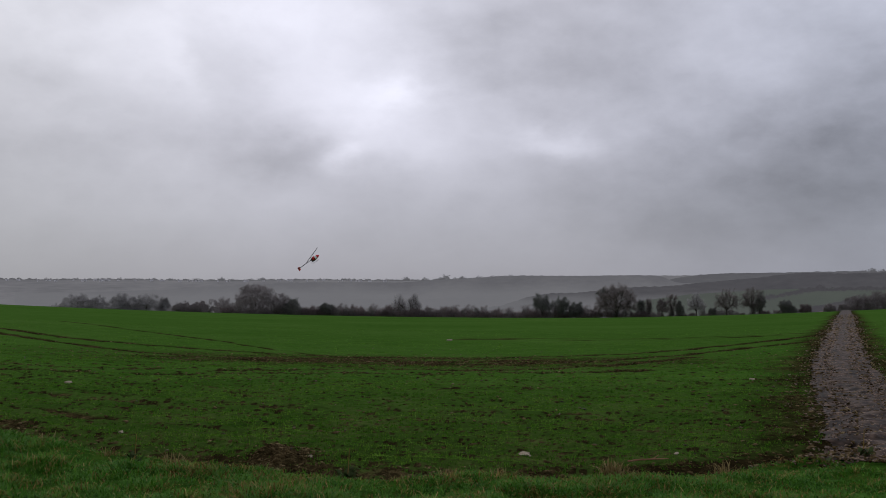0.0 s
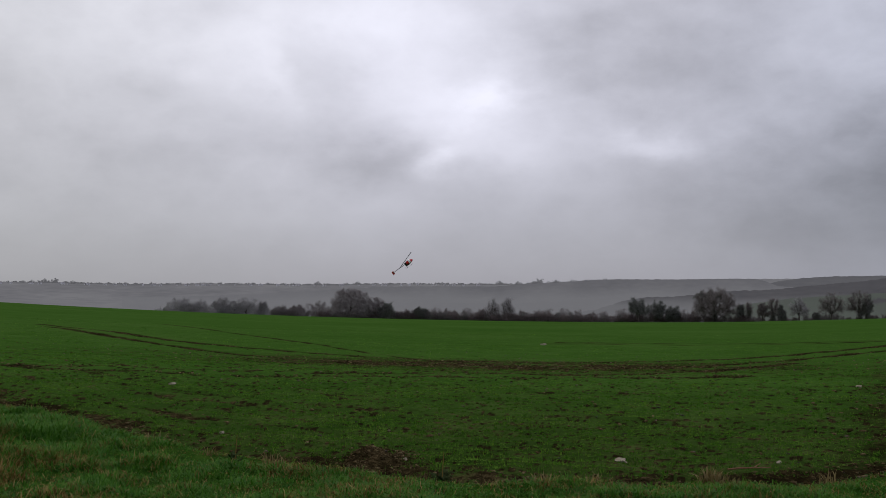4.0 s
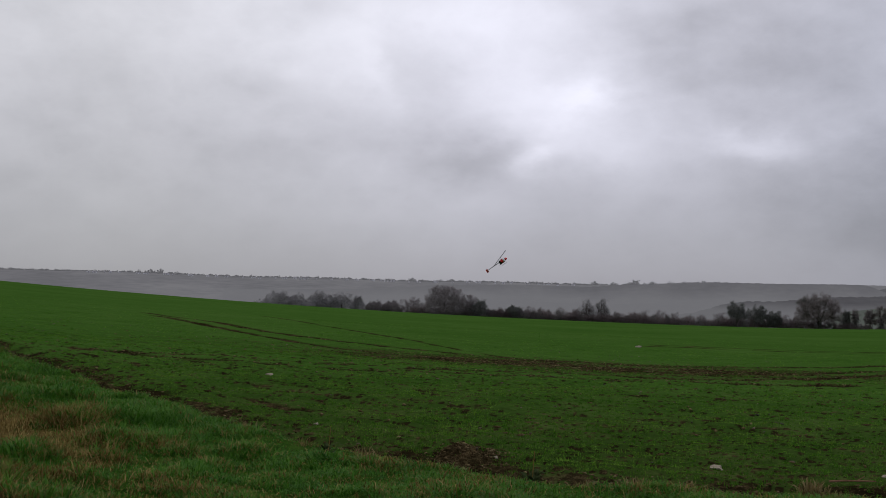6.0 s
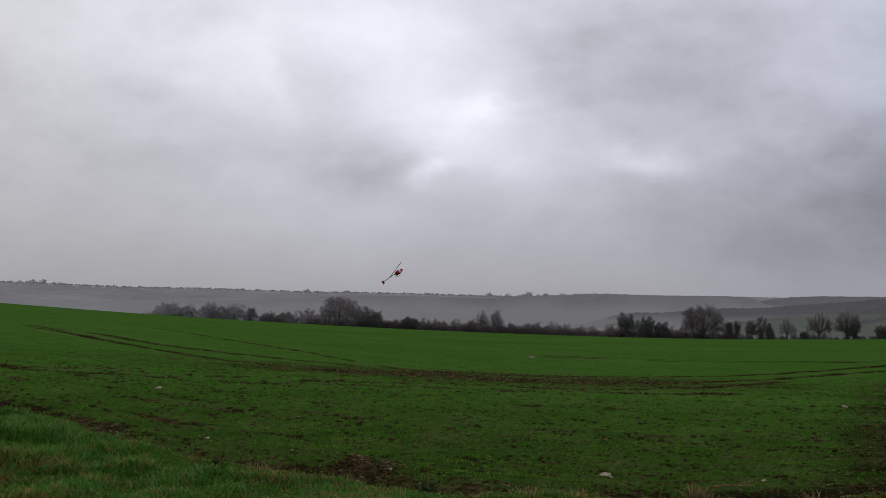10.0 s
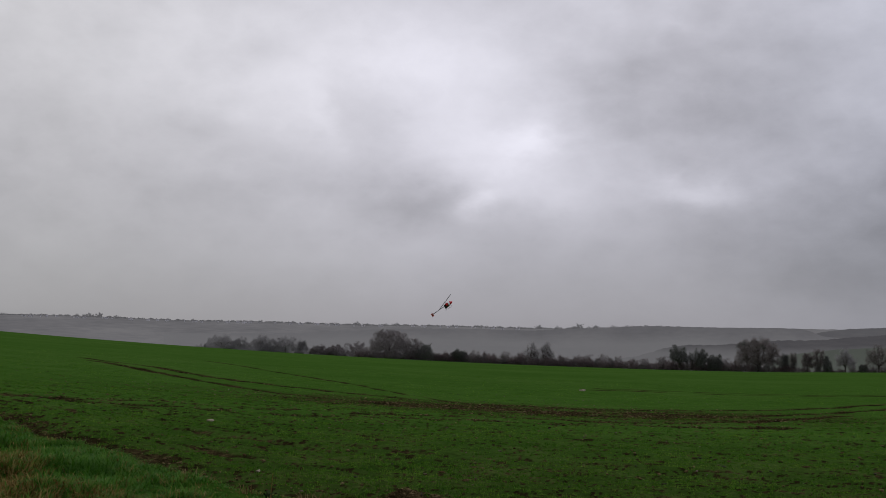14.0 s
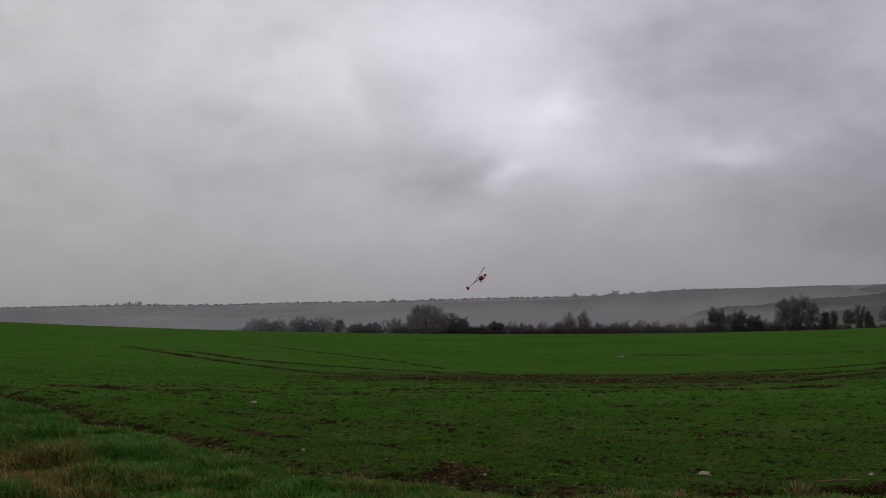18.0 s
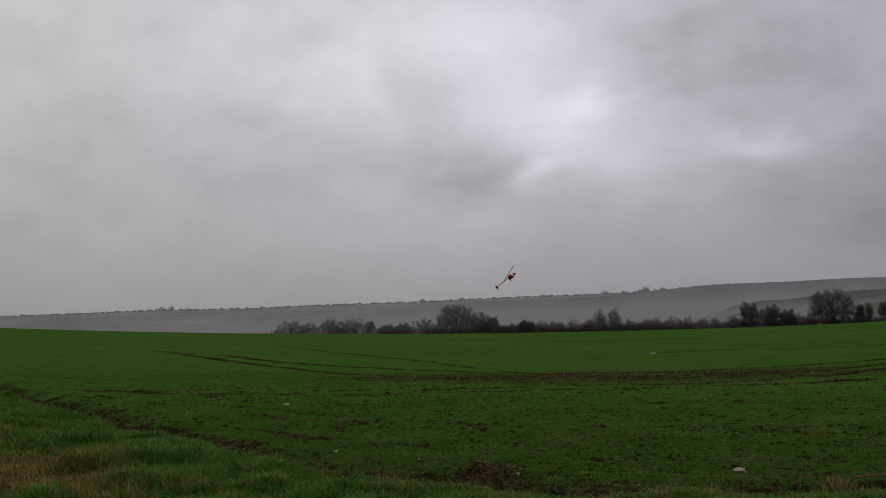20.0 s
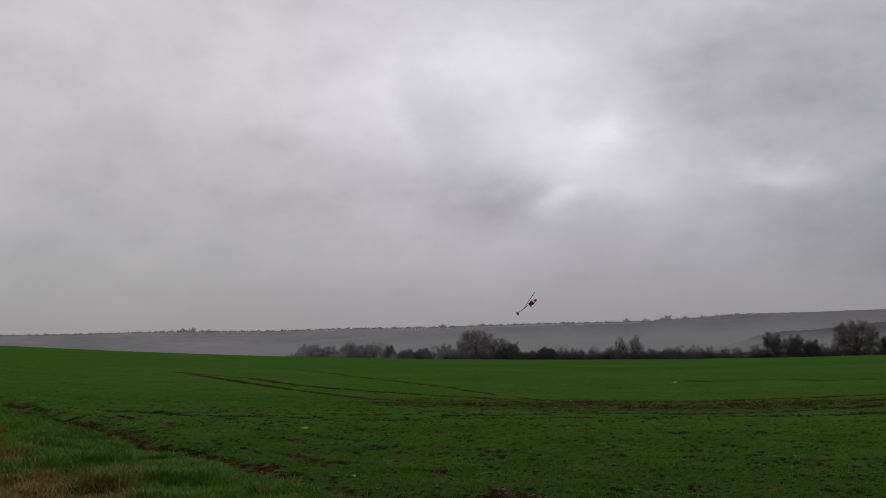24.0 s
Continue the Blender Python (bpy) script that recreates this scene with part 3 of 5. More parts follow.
def build_track():
    line = curve([tuple(p) for p in TRACK[::2]], 400)
    run = np.append(0, np.cumsum(np.hypot(*np.diff(line, axis=0).T)))
    at = np.geomspace(4.0, 4.0 + run[-1], 900) - 4.0
    line = np.stack([np.interp(at, run, line[:, 0]), np.interp(at, run, line[:, 1])], 1)
    t = np.gradient(line, axis=0)
    t /= np.linalg.norm(t, axis=1)[:, None]
    nrm = np.stack([t[:, 1], -t[:, 0]], 1)
    cols = np.linspace(-1, 1, 25)
    vs = []
    for i, (p, q) in enumerate(zip(line, nrm)):
        s = hypot(*p)
        for c in cols:
            half = track_half(s) * (0.92 + 0.16 * noise.noise(Vector((s * 0.33, 7 if c > 0 else 2, 0))) + 0.12 * noise.noise(Vector((s * 1.1, 9 if c > 0 else 4, 0))) + 0.16 * min(1, 18 / s) * noise.noise(Vector((s * 3.4, 5 if c > 0 else 1, 0))))
            x, y = p + q * (c * half)
            lump = 0.020 * noise.noise(Vector((x * 2.6, y * 1.6, 3))) + 0.022 * noise.noise(Vector((x * 7.0, y * 3.4, 8))) + 0.012 * noise.noise(Vector((x * 16.0, y * 12.0, 5)))
            h = 0.022 * (1 - c ** 4) - 0.012 * abs(c) ** 4 + lump * (1 - c * c) - 0.03 * max(0, 1 - ((abs(c) - 0.5) / 0.3) ** 2) * 0.6
            vs.append((x, y, h + 0.02 + (0.0006 * s)))
    vs = np.array(vs)
    vs[:, 2] += ground_z(vs[:, 0], vs[:, 1])
    k = len(cols)
    fs = np.array([(a * k + b, a * k + b + 1, (a + 1) * k + b + 1, (a + 1) * k + b) for a in range(len(line) - 1) for b in range(k - 1)])
    ob = new("farm_track", mesh_of("farm_track", vs, fs, M_TRACK, True))
    return tagged(ob, "narrow muddy farm track strewn with flints", "track", kind="structure"), line, nrm


track, track_line, track_side = build_track()


# ---------------------------------------------------------------- crop and grass
rng = np.random.default_rng(7)


def blades(x, y, z, count, height, width, lean, spread):
    """Grass-like blades, three-cornered, in tufts at the plan points."""
    n = len(x)
    x, y, z = (np.repeat(v, count) for v in (x, y, z))
    height, width = np.repeat(height, count), np.repeat(width, count)
    m = n * count
    a = rng.uniform(0, 2 * pi, m)
    x = x + rng.normal(0, spread, m)
    y = y + rng.normal(0, spread, m)
    h = height * rng.uniform(0.55, 1.2, m)
    w = width * rng.uniform(0.7, 1.3, m)
    l = np.abs(rng.normal(0, lean, m)) * h
    b = rng.uniform(0, 2 * pi, m)
    dx, dy = np.cos(a) * w / 2, np.sin(a) * w / 2
    tx, ty = x + np.cos(b) * l, y + np.sin(b) * l
    v = np.empty((m, 3, 3), dtype=np.float32)
    v[:, 0] = np.stack([x - dx, y - dy, z - 0.01], 1)
    v[:, 1] = np.stack([x + dx, y + dy, z - 0.01], 1)
    v[:, 2] = np.stack([tx, ty, z + h * np.sqrt(np.maximum(0.1, 1 - np.minimum(l / h, 0.95) ** 2))], 1)
    return v.reshape(-1, 3), np.arange(m * 3).reshape(-1, 3)


def scatter(r0, r1, per_m2, az0=-46.0, az1=30.0):
    n = int(0.5 * radians(az1 - az0) * (r1 * r1 - r0 * r0) * per_m2)
    r = np.sqrt(rng.uniform(r0 * r0, r1 * r1, n))
    a = np.radians(rng.uniform(az0, az1, n))
    return r * np.sin(a), r * np.cos(a), r


def sown(x, y, r, far=False):
    """Where the crop has come up: not on the verge, the track, the ruts or the thin patches."""
    d = y - verge_line(x)
    track_gap = gap(x, y, TRACK)
    heap = ((x + 1.85) / 0.36) ** 2 + ((y - 11.2) / 0.65) ** 2 + 0.5 * value_noise(x / 0.15, y / 0.2, 72)
    keep = (d > 0.35 + 0.4 * value_noise(x / 0.5, y / 0.4, 4)) | (r > 60)
    keep &= (heap > 1) | (rng.random(len(x)) < 0.12)
    keep &= track_gap > track_half(r) - 0.2 + 0.35 * value_noise(x / 0.7, y / 0.7, 22) + 1.3 * rng.random(len(x)) ** 2
    u = rng.random(len(x))
    dip = np.full(len(x), 9.0)
    near = r < 110
    dip[near] = rut_dip(x[near], y[near])
    bare = 0.34 + 0.3 * np.clip((r - 22) / 16, 0, 1)
    keep &= ~((dip < bare) & (u < 0.97)) & ~((dip < bare + 0.2) & (u < 0.45))
    # thin, brown patches: the turning place in the middle, streaks along the rows
    mid = np.exp(-(((x + 1.5) / 9.0) ** 2 + ((y - 33.0) / 3.4) ** 2)) * np.clip(0.75 + 0.5 * value_noise(x / 1.5, y / 0.9, 8), 0, 1)
    thin = 0.96 * mid + 0.95 * bare_patches(x, y) * np.clip((44 - r) / 14, 0, 1)
    thin += (0.78 + 0.18 * np.clip(-x / 3, 0, 1)) * np.clip((0.75 + 0.6 - d) / 0.6, 0, 1) * (r < 40) + 0.6 * np.clip((track_half(r) + 1.9 - track_gap) / 1.6, 0, 1)
    return keep & (rng.random(len(x)) > thin)


def drilled(r0, r1, row, step, az0=-46.0, az1=30.0):
    """Places of the tufts along the drill rows, which bend with the verge, jittered."""
    span = r1 * 1.05
    lines = np.arange(-0.75 * span, span, row)
    places = np.arange(-span, span, step)
    u, v = np.meshgrid(places, lines)
    u = (u + rng.uniform(-0.6, 0.6, u.shape) * step).ravel()
    v = (v + rng.normal(0, 0.2, v.shape) * row).ravel()
    v = v + 0.25 * row * value_noise(u / (8 * step), v / row, 41)
    y = v + 0.55 * np.sqrt((0.97 * np.minimum(u, 0)) ** 2 + 16.0) - 0.009 * np.maximum(u, 0) ** 2
    r = np.hypot(u, y)
    a = np.degrees(np.arctan2(u, y))
    k = (r > r0) & (r < r1) & (a > az0) & (a < az1)
    return u[k], y[k], r[k]


def build_crop():
    vs, fs, base = [], [], 0
    for r0, r1, row, step, count, h, w, spread in ((9, 15, 0.14, 0.075, 20, 0.030, 0.014, 0.026), (15, 22, 0.19, 0.10, 18, 0.030, 0.018, 0.036), (22, 34, 0.30, 0.16, 16, 0.032, 0.025, 0.055),
                                                   (34, 55, 0.7, 0.34, 12, 0.034, 0.036, 0.10), (55, 90, 1.6, 0.6, 9, 0.035, 0.05, 0.18)):
        x, y, r = drilled(r0, r1, row, step)
        k = sown(x, y, r)
        x, y, r = x[k], y[k], r[k]
        hh = h * (0.6 + 0.25 * hash_noise(x, y, 0.8, 4.0) + 0.9 * rng.random(len(x)))
        v, f = blades(x, y, ground_z(x, y), count, hh, np.full(len(x), w), 1.9, spread)
        vs.append(v)
        fs.append(f + base)
        base += len(v)
    ob = new("winter_wheat", mesh_of("winter_wheat", np.vstack(vs), np.vstack(fs), M_CROP))
    tagged(ob, "young green winter wheat sown in drill rows over the field", "crop", kind="stuff")


build_crop()


def drooping(x, y, z, count, height, width, spread):
    """Long grass blades that rise, bend over and hang: a quad and a tip each."""
    n = len(x) * count
    x, y, z, h, w = (np.repeat(v, count) for v in (x, y, z, height, width))
    x, y = x + rng.normal(0, spread, n), y + rng.normal(0, spread, n)
    h = h * rng.uniform(0.5, 1.25, n)
    w = w * rng.uniform(0.6, 1.3, n) / 2
    a = rng.uniform(0, 2 * pi, n)
    ca, sa = np.cos(a), np.sin(a)
    out = h * rng.uniform(0.3, 1.1, n)
    far = out + h * rng.uniform(0.3, 1.0, n)
    rise = h * rng.uniform(0.3, 0.85, n)
    end = rise + h * rng.uniform(-0.25, 0.3, n)
    v = np.empty((n, 5, 3), dtype=np.float32)
    v[:, 0] = np.stack([x - sa * w, y + ca * w, z - 0.01], 1)
    v[:, 1] = np.stack([x + sa * w, y - ca * w, z - 0.01], 1)
    v[:, 2] = np.stack([x + ca * out + sa * w * 0.8, y + sa * out - ca * w * 0.8, z + rise], 1)
    v[:, 3] = np.stack([x + ca * out - sa * w * 0.8, y + sa * out + ca * w * 0.8, z + rise], 1)
    v[:, 4] = np.stack([x + ca * far, y + sa * far, z + end], 1)
    k = (np.arange(n) * 5)[:, None]
    f = np.concatenate([k + np.array([[0, 1, 2]]), k + np.array([[0, 2, 3]]), k + np.array([[3, 2, 4]])], 0)
    return v.reshape(-1, 3), f


def tussocks(x, y):
    """Where the verge grass stands in clumps, about -1 to 1."""
    return 0.6 * value_noise(x / 0.42, y / 0.36, 31) + 0.4 * value_noise(x / 1.1, y / 0.8, 15)


def build_verge():
    x, y, r = scatter(4.5, 34, 60, -48, 32)
    x2, y2, r2 = scatter(6.0, 17, 260, -48, 32)
    x, y = np.append(x, x2), np.append(y, y2)
    d = verge_line(x) - y
    clump = tussocks(x, y)
    k = (d > -0.12 + 0.30 * value_noise(x / 0.35, y / 0.3, 13)) & (gap(x, y, TRACK) > 0.55) & (rng.random(len(x)) < np.maximum(0.6, 0.8 + 0.9 * clump))
    x, y, d, clump = x[k], y[k], d[k], clump[k]
    left = np.clip((-x - 2.5) / 3.0, 0, 1)
    rust = np.clip(0.52 + 1.0 * value_noise(x / 0.9, y / 0.6, 16) + 0.5 * value_noise(x / 0.35, y / 0.3, 17), 0, 1)
    dry = np.clip((d - 1.7) / 1.8, 0, 1) * left * 1.0 * rust + 0.04 + 0.13 * (1 - left) + 0.16 * np.clip(1 - d / 0.5, 0, 1) + 0.22 * np.clip(value_noise(x / 0.7, y / 0.5, 16) - 0.05, 0, 1)
    is_dry = rng.random(len(x)) < dry
    for sel, name, label, mat, h, w in ((~is_dry, "verge_grass", "rough green grass along the edge of the field", M_GRASS, 0.080, 0.0085),
                                        (is_dry, "dead_grass", "dead rust-brown grass among the green verge", M_DEAD, 0.085, 0.0075)):
        px, py = x[sel], y[sel]
        hh = h * np.clip(0.95 + 1.1 * clump[sel], 0.35, 1.9) * (0.5 + 0.5 * np.clip(d[sel] / 0.7, 0, 1)) * (0.68 + 0.42 * left[sel])
        v, f = drooping(px, py, ground_z(px, py), 12, hh, np.full(len(px), w), 0.05)
        tagged(new(name, mesh_of(name, v, f, mat)), label, "grass", kind="stuff")
    # the turf beneath
    gx, gy = np.meshgrid(np.linspace(-24, 12, 420), np.linspace(0, 1, 160))
    top = verge_line(gx) - 0.05
    yy = -6 + (top + 6) * gy
    zz = ground_z(gx, yy) + 0.008 - 0.05 * (gy > 0.999)
    n, kk = gx.shape
    f = np.array([(a * kk + b, a * kk + b + 1, (a + 1) * kk + b + 1, (a + 1) * kk + b) for a in range(n - 1) for b in range(kk - 1)])
    tagged(new("verge", mesh_of("verge", np.stack([gx.ravel(), yy.ravel(), zz.ravel()], 1), f, M_THATCH, True)), "turf of a rough grass verge", "verge", kind="structure")


build_verge()


# ---------------------------------------------------------------- stones, clods, sticks, weeds
def pebble(seed, flat=0.6, cuts=1):
    bm = bmesh.new()
    bmesh.ops.create_icosphere(bm, subdivisions=cuts, radius=0.5)
    off = Vector((seed * 3.1, seed * 1.7, seed))
    for v in bm.verts:
        v.co *= 1 + 0.75 * noise.noise(v.co * 2.3 + off)
        v.co.z *= flat
    return bm


STONE_MESH = []
for _k in range(6):
    _bm = pebble(_k + 1.0, 0.30 + 0.06 * _k)
    _me = bpy.data.meshes.new("stone")
    _bm.to_mesh(_me)
    _bm.free()
    _me.materials.append(M_FLINT)
    STONE_MESH.append(_me)


def build_track_stones():
    rnd = random.Random(5)
    n = 0
    while n < 300:
        s = 11.5 + 22 * rnd.random() ** 1.3
        i = int(np.argmin(np.abs(np.hypot(track_line[:, 0], track_line[:, 1]) - s)))
        x, y = track_line[i] + track_side[i] * rnd.uniform(-1.15, 1.15) * TRACK_HALF
        x += rnd.uniform(-0.2, 0.2)
        y += rnd.uniform(-0.3, 0.3)
        size = 0.02 + 0.055 * rnd.random() ** 2.5
        ob = new("flint", rnd.choice(STONE_MESH))
        ob.parent = track
        ob.matrix_basis = pose(x, y, gz(x, y) + 0.04 + 0.0006 * s, rnd.uniform(-25, 25), rnd.uniform(-25, 25), rnd.uniform(0, 360)) @ Matrix.Diagonal((size * 1.3, size, size, 1))
        n += 1


def scattered_lumps(name, label, category, material, spots, parent=None):
    """Many small lumps as one mesh; spots: x, y, size."""
    ico = pebble(2.0, 0.62, 1)
    for v in ico.verts:
        v.co *= 1 + 0.8 * noise.noise(v.co * 4.1)
    base = np.array([v.co for v in ico.verts])
    ico.verts.ensure_lookup_table()
    tri = np.array([[v.index for v in f.verts] for f in ico.faces])
    ico.free()
    x, y, s = (np.array(c) for c in zip(*spots))
    z = ground_z(x, y)
    m = len(x)
    a = rng.uniform(0, 2 * pi, m)
    v = np.empty((m, len(base), 3))
    sx, sy = s * rng.uniform(0.8, 1.7, m), s * rng.uniform(0.7, 1.2, m)
    bx, by = base[:, 0][None] * sx[:, None], base[:, 1][None] * sy[:, None]
    v[:, :, 0] = x[:, None] + bx * np.cos(a)[:, None] - by * np.sin(a)[:, None]
    v[:, :, 1] = y[:, None] + bx * np.sin(a)[:, None] + by * np.cos(a)[:, None]
    v[:, :, 2] = z[:, None] + base[:, 2][None] * s[:, None] + 0.18 * s[:, None]
    f = (tri[None] + (np.arange(m) * len(base))[:, None, None]).reshape(-1, 3)
    ob = new(name, mesh_of(name, v.reshape(-1, 3), f, material))
    if parent:
        ob.parent = parent
        return tagged(ob, label, kind="stuff")
    return tagged(ob, label, category, kind="stuff")


def build_lumps():
    spots = []
    x, y, r = scatter(9, 30, 2.4)
    d = y - verge_line(x)
    k = (d > -0.1) & (gap(x, y, TRACK) > 0.9)
    spots += [(a, b, 0.02 + 0.05 * rng.random() ** 2) for a, b in zip(x[k], y[k])]
    x, y, r = scatter(9, 24, 110)
    d = y - verge_line(x)
    k = (np.abs(d - 0.65) < 0.65) & (gap(x, y, TRACK) > 0.8)
    spots += [(a, b, 0.014 + 0.034 * rng.random() ** 2) for a, b in zip(x[k], y[k])]
    for line in RUTS[:4]:
        for p in line:
            for _ in range(12):
                spots.append((p[0] + rng.normal(0, 0.4), p[1] + rng.normal(0, 0.15), 0.02 + 0.03 * rng.random()))
    for _ in range(6500):
        spots.append((-1.5 + rng.normal(0, 5.5), 33.0 + rng.normal(0, 2.2), 0.02 + 0.04 * rng.random() ** 2))
    for _ in range(1700):
        spots.append((-1.85 + rng.normal(0, 0.22), 11.2 + rng.normal(0, 0.38), 0.009 + 0.028 * rng.random() ** 2))
    scattered_lumps("soil_clods", "dark crumbly clods of ploughed loam", "soil", M_CLOD, spots)
    # small flints through the crop
    x, y, r = scatter(9.5, 45, 0.9)
    d = y - verge_line(x)
    k = d > 0.1
    scattered_lumps("field_flints", "small pale flints lying among the crop", "stones", M_FLINT, [(a, b, 0.02 + 0.035 * rng.random() ** 2) for a, b in zip(x[k], y[k])])
    # the fine stones of the track beyond the first stretch
    more = []
    rnd = random.Random(8)
    for _ in range(12000):
        s = 10.5 + 150 * rnd.random() ** 1.8
        i = int(np.argmin(np.abs(np.hypot(track_line[:, 0], track_line[:, 1]) - s)))
        q = track_line[i] + track_side[i] * rnd.gauss(0, 0.6) * TRACK_HALF
        more.append((q[0] + rnd.uniform(-0.2, 0.2), q[1] + rnd.uniform(-0.3, 0.3), 0.007 + 0.020 * rnd.random() ** 2 + 0.0012 * s * rnd.random()))
    dark = []
    for _ in range(7500):
        s = 10.5 + 150 * rnd.random() ** 1.8
        i = int(np.argmin(np.abs(np.hypot(track_line[:, 0], track_line[:, 1]) - s)))
        q = track_line[i] + track_side[i] * rnd.gauss(0, 0.75) * TRACK_HALF
        dark.append((q[0] + rnd.uniform(-0.2, 0.2), q[1] + rnd.uniform(-0.3, 0.3), 0.012 + 0.034 * rnd.random() ** 2 + 0.0014 * s * rnd.random()))
    scattered_lumps("mud_clods", "", "", M_CLOD, dark, track).location.z = 0.035
    ob = scattered_lumps("small_flints", "", "", M_FLINT, more, track)
    ob.location.z = 0.04


def single_stone(x, y, size, label, material=M_CHALK, seed=1.0, long=1.4, turn=0.0):
    bm = pebble(seed, 0.6, 2)
    for v in bm.verts:
        v.co.x *= long
        v.co *= size
        v.co.z += size * 0.22
    me = bpy.data.meshes.new("stone")
    bm.to_mesh(me)
    bm.free()
    me.materials.append(material)
    ob = new("stone", me)
    ob.matrix_world = pose(x, y, gz(x, y), 0, 0, turn)
    return tagged(ob, label, "stone", "stones on the field")


def build_stones():
    single_stone(1.0, 11.7, 0.10, "cream-white chalk stone lying among the young crop", M_CHALK, 1.3, 1.5, -20)
    single_stone(2.75, 11.4, 0.055, "pale chalk stone lying among the young crop", M_CHALK, 2.6, 1.2, 30)
    single_stone(0.4, 56.0, 0.20, "white chalk stone lying far out on the field", M_CHALK, 4.1, 1.6, 0)
    single_stone(-7.7, 19.8, 0.10, "pale flat flint lying among the young crop", M_CHALK, 3.2, 1.6, 15)
    single_stone(7.5, 23.4, 0.12, "small pale flint beside the farm track", M_CHALK, 5.5, 1.2, 15)
    single_stone(-4.2, 12.6, 0.07, "small pale flint beside the verge", M_CHALK, 6.5, 1.3, 70)
    single_stone(1.95, 12.4, 0.06, "small grey flint lying among the young crop", M_FLINT, 7.5, 1.3, 70)
    single_stone(-1.72, 11.65, 0.045, "small pale flint on the loose soil heap", M_CHALK, 8.5, 1.3, 10)
    single_stone(-1.52, 11.1, 0.045, "small pale flint at the foot of the soil heap", M_CHALK, 9.5, 1.3, 120)
    single_stone(9.6, 21.3, 0.16, "pale grey cobble lying on the farm track", M_FLINT, 10.5, 1.3, 120)


def build_stick():
    th = thing("stick", pose(2.25, 10.75, gz(2.25, 10.75) + 0.05, 0, 0, 4), "reddish-brown broken branch lying on the furrow", "stick")
    v, f = tubes([(Vector((-0.20, 0, 0.0)), Vector((-0.05, 0.02, 0.012)), 0.011, 0.010), (Vector((-0.05, 0.02, 0.012)), Vector((0.26, -0.01, 0.025)), 0.010, 0.006)], 8)
    part_mesh("branch", v, f, M_STICK, th)
    v, f = tubes([(Vector((0.08, 0.01, 0.015)), Vector((0.17, 0.05, 0.06)), 0.007, 0.004)], 6)
    part_mesh("snag", v, f, M_STICK, th)


def dry_tuft(x, y, height, n, seed, label):
    rnd = random.Random(seed)
    th = thing("grass_tussock", pose(x, y, gz(x, y)), label, "grass tussock", "dry tussocks")
    vs, fs = [], []
    for i in range(n):
        a, l, h = rnd.uniform(0, 2 * pi), rnd.random() ** 0.7 * height * 0.9, height * rnd.uniform(0.45, 1.1)
        p = Vector((rnd.gauss(0, 0.05), rnd.gauss(0, 0.04), -0.01))
        tip = p + Vector((cos(a) * l, sin(a) * l, h * (1 - 0.45 * l / height)))
        mid = p.lerp(tip, 0.55) + Vector((0, 0, h * 0.18))
        w = Vector((-sin(a), cos(a), 0)) * 0.0055
        k = len(vs)
        vs += [p - w, p + w, mid + w * 0.8, mid - w * 0.8, tip]
        fs += [(k, k + 1, k + 2, k + 3), (k + 3, k + 2, k + 4)]
    tagged(part_mesh("straw", vs, fs, M_STRAW, th), kind="stuff")


def dock_weed(x, y, seed, label):
    rnd = random.Random(seed)
    th = thing("dock_weed", pose(x, y, gz(x, y)), label, "weed", "weeds on the verge")
    for i in range(22):
        a, h, l = rnd.uniform(0, 2 * pi), rnd.uniform(0.03, 0.15), rnd.uniform(0.05, 0.14)
        vs, fs = [], []
        for j in range(6):
            q = j / 5
            p = Vector((cos(a) * l * q + cos(a * 7) * 0.05, sin(a) * l * q + sin(a * 5) * 0.05, h * (2.4 * q - 1.7 * q * q)))
            w = Vector((-sin(a), cos(a), 0.1)) * (0.020 * sin(pi * (0.12 + 0.86 * q)))
            vs += [p - w, p + w]
            if j:
                fs.append((2 * j - 2, 2 * j - 1, 2 * j + 1, 2 * j))
        part_mesh("leaf", vs, fs, M_DOCK, th)
    v, f = tubes([(Vector((0, 0, -0.02)), Vector((0.02, 0.01, 0.30)), 0.006, 0.003)], 6)
    part_mesh("stem", v, f, M_DEAD, th, "dry brown stem")


build_lumps()
build_stones()
build_stick()
for _i, (_x, _y, _h, _n) in enumerate(((1.75, 10.05, 0.27, 170), (1.95, 10.0, 0.2, 70), (0.05, 9.6, 0.22, 80), (0.55, 9.55, 0.2, 80), (-0.45, 9.6, 0.17, 60), (-4.4, 10.75, 0.17, 22), (-3.55, 10.2, 0.16, 22), (2.9, 10.05, 0.22, 40), (-2.7, 9.75, 0.2, 40))):
    dry_tuft(_x, _y, _h, _n, _i + 3, "straw-coloured dry grass tussock at the field edge")
for _i, (_x, _y) in enumerate(((-3.05, 9.55), (-0.9, 9.1), (4.3, 9.9))):
    dock_weed(_x, _y, _i + 11, "dark dock weed growing in the grass verge")


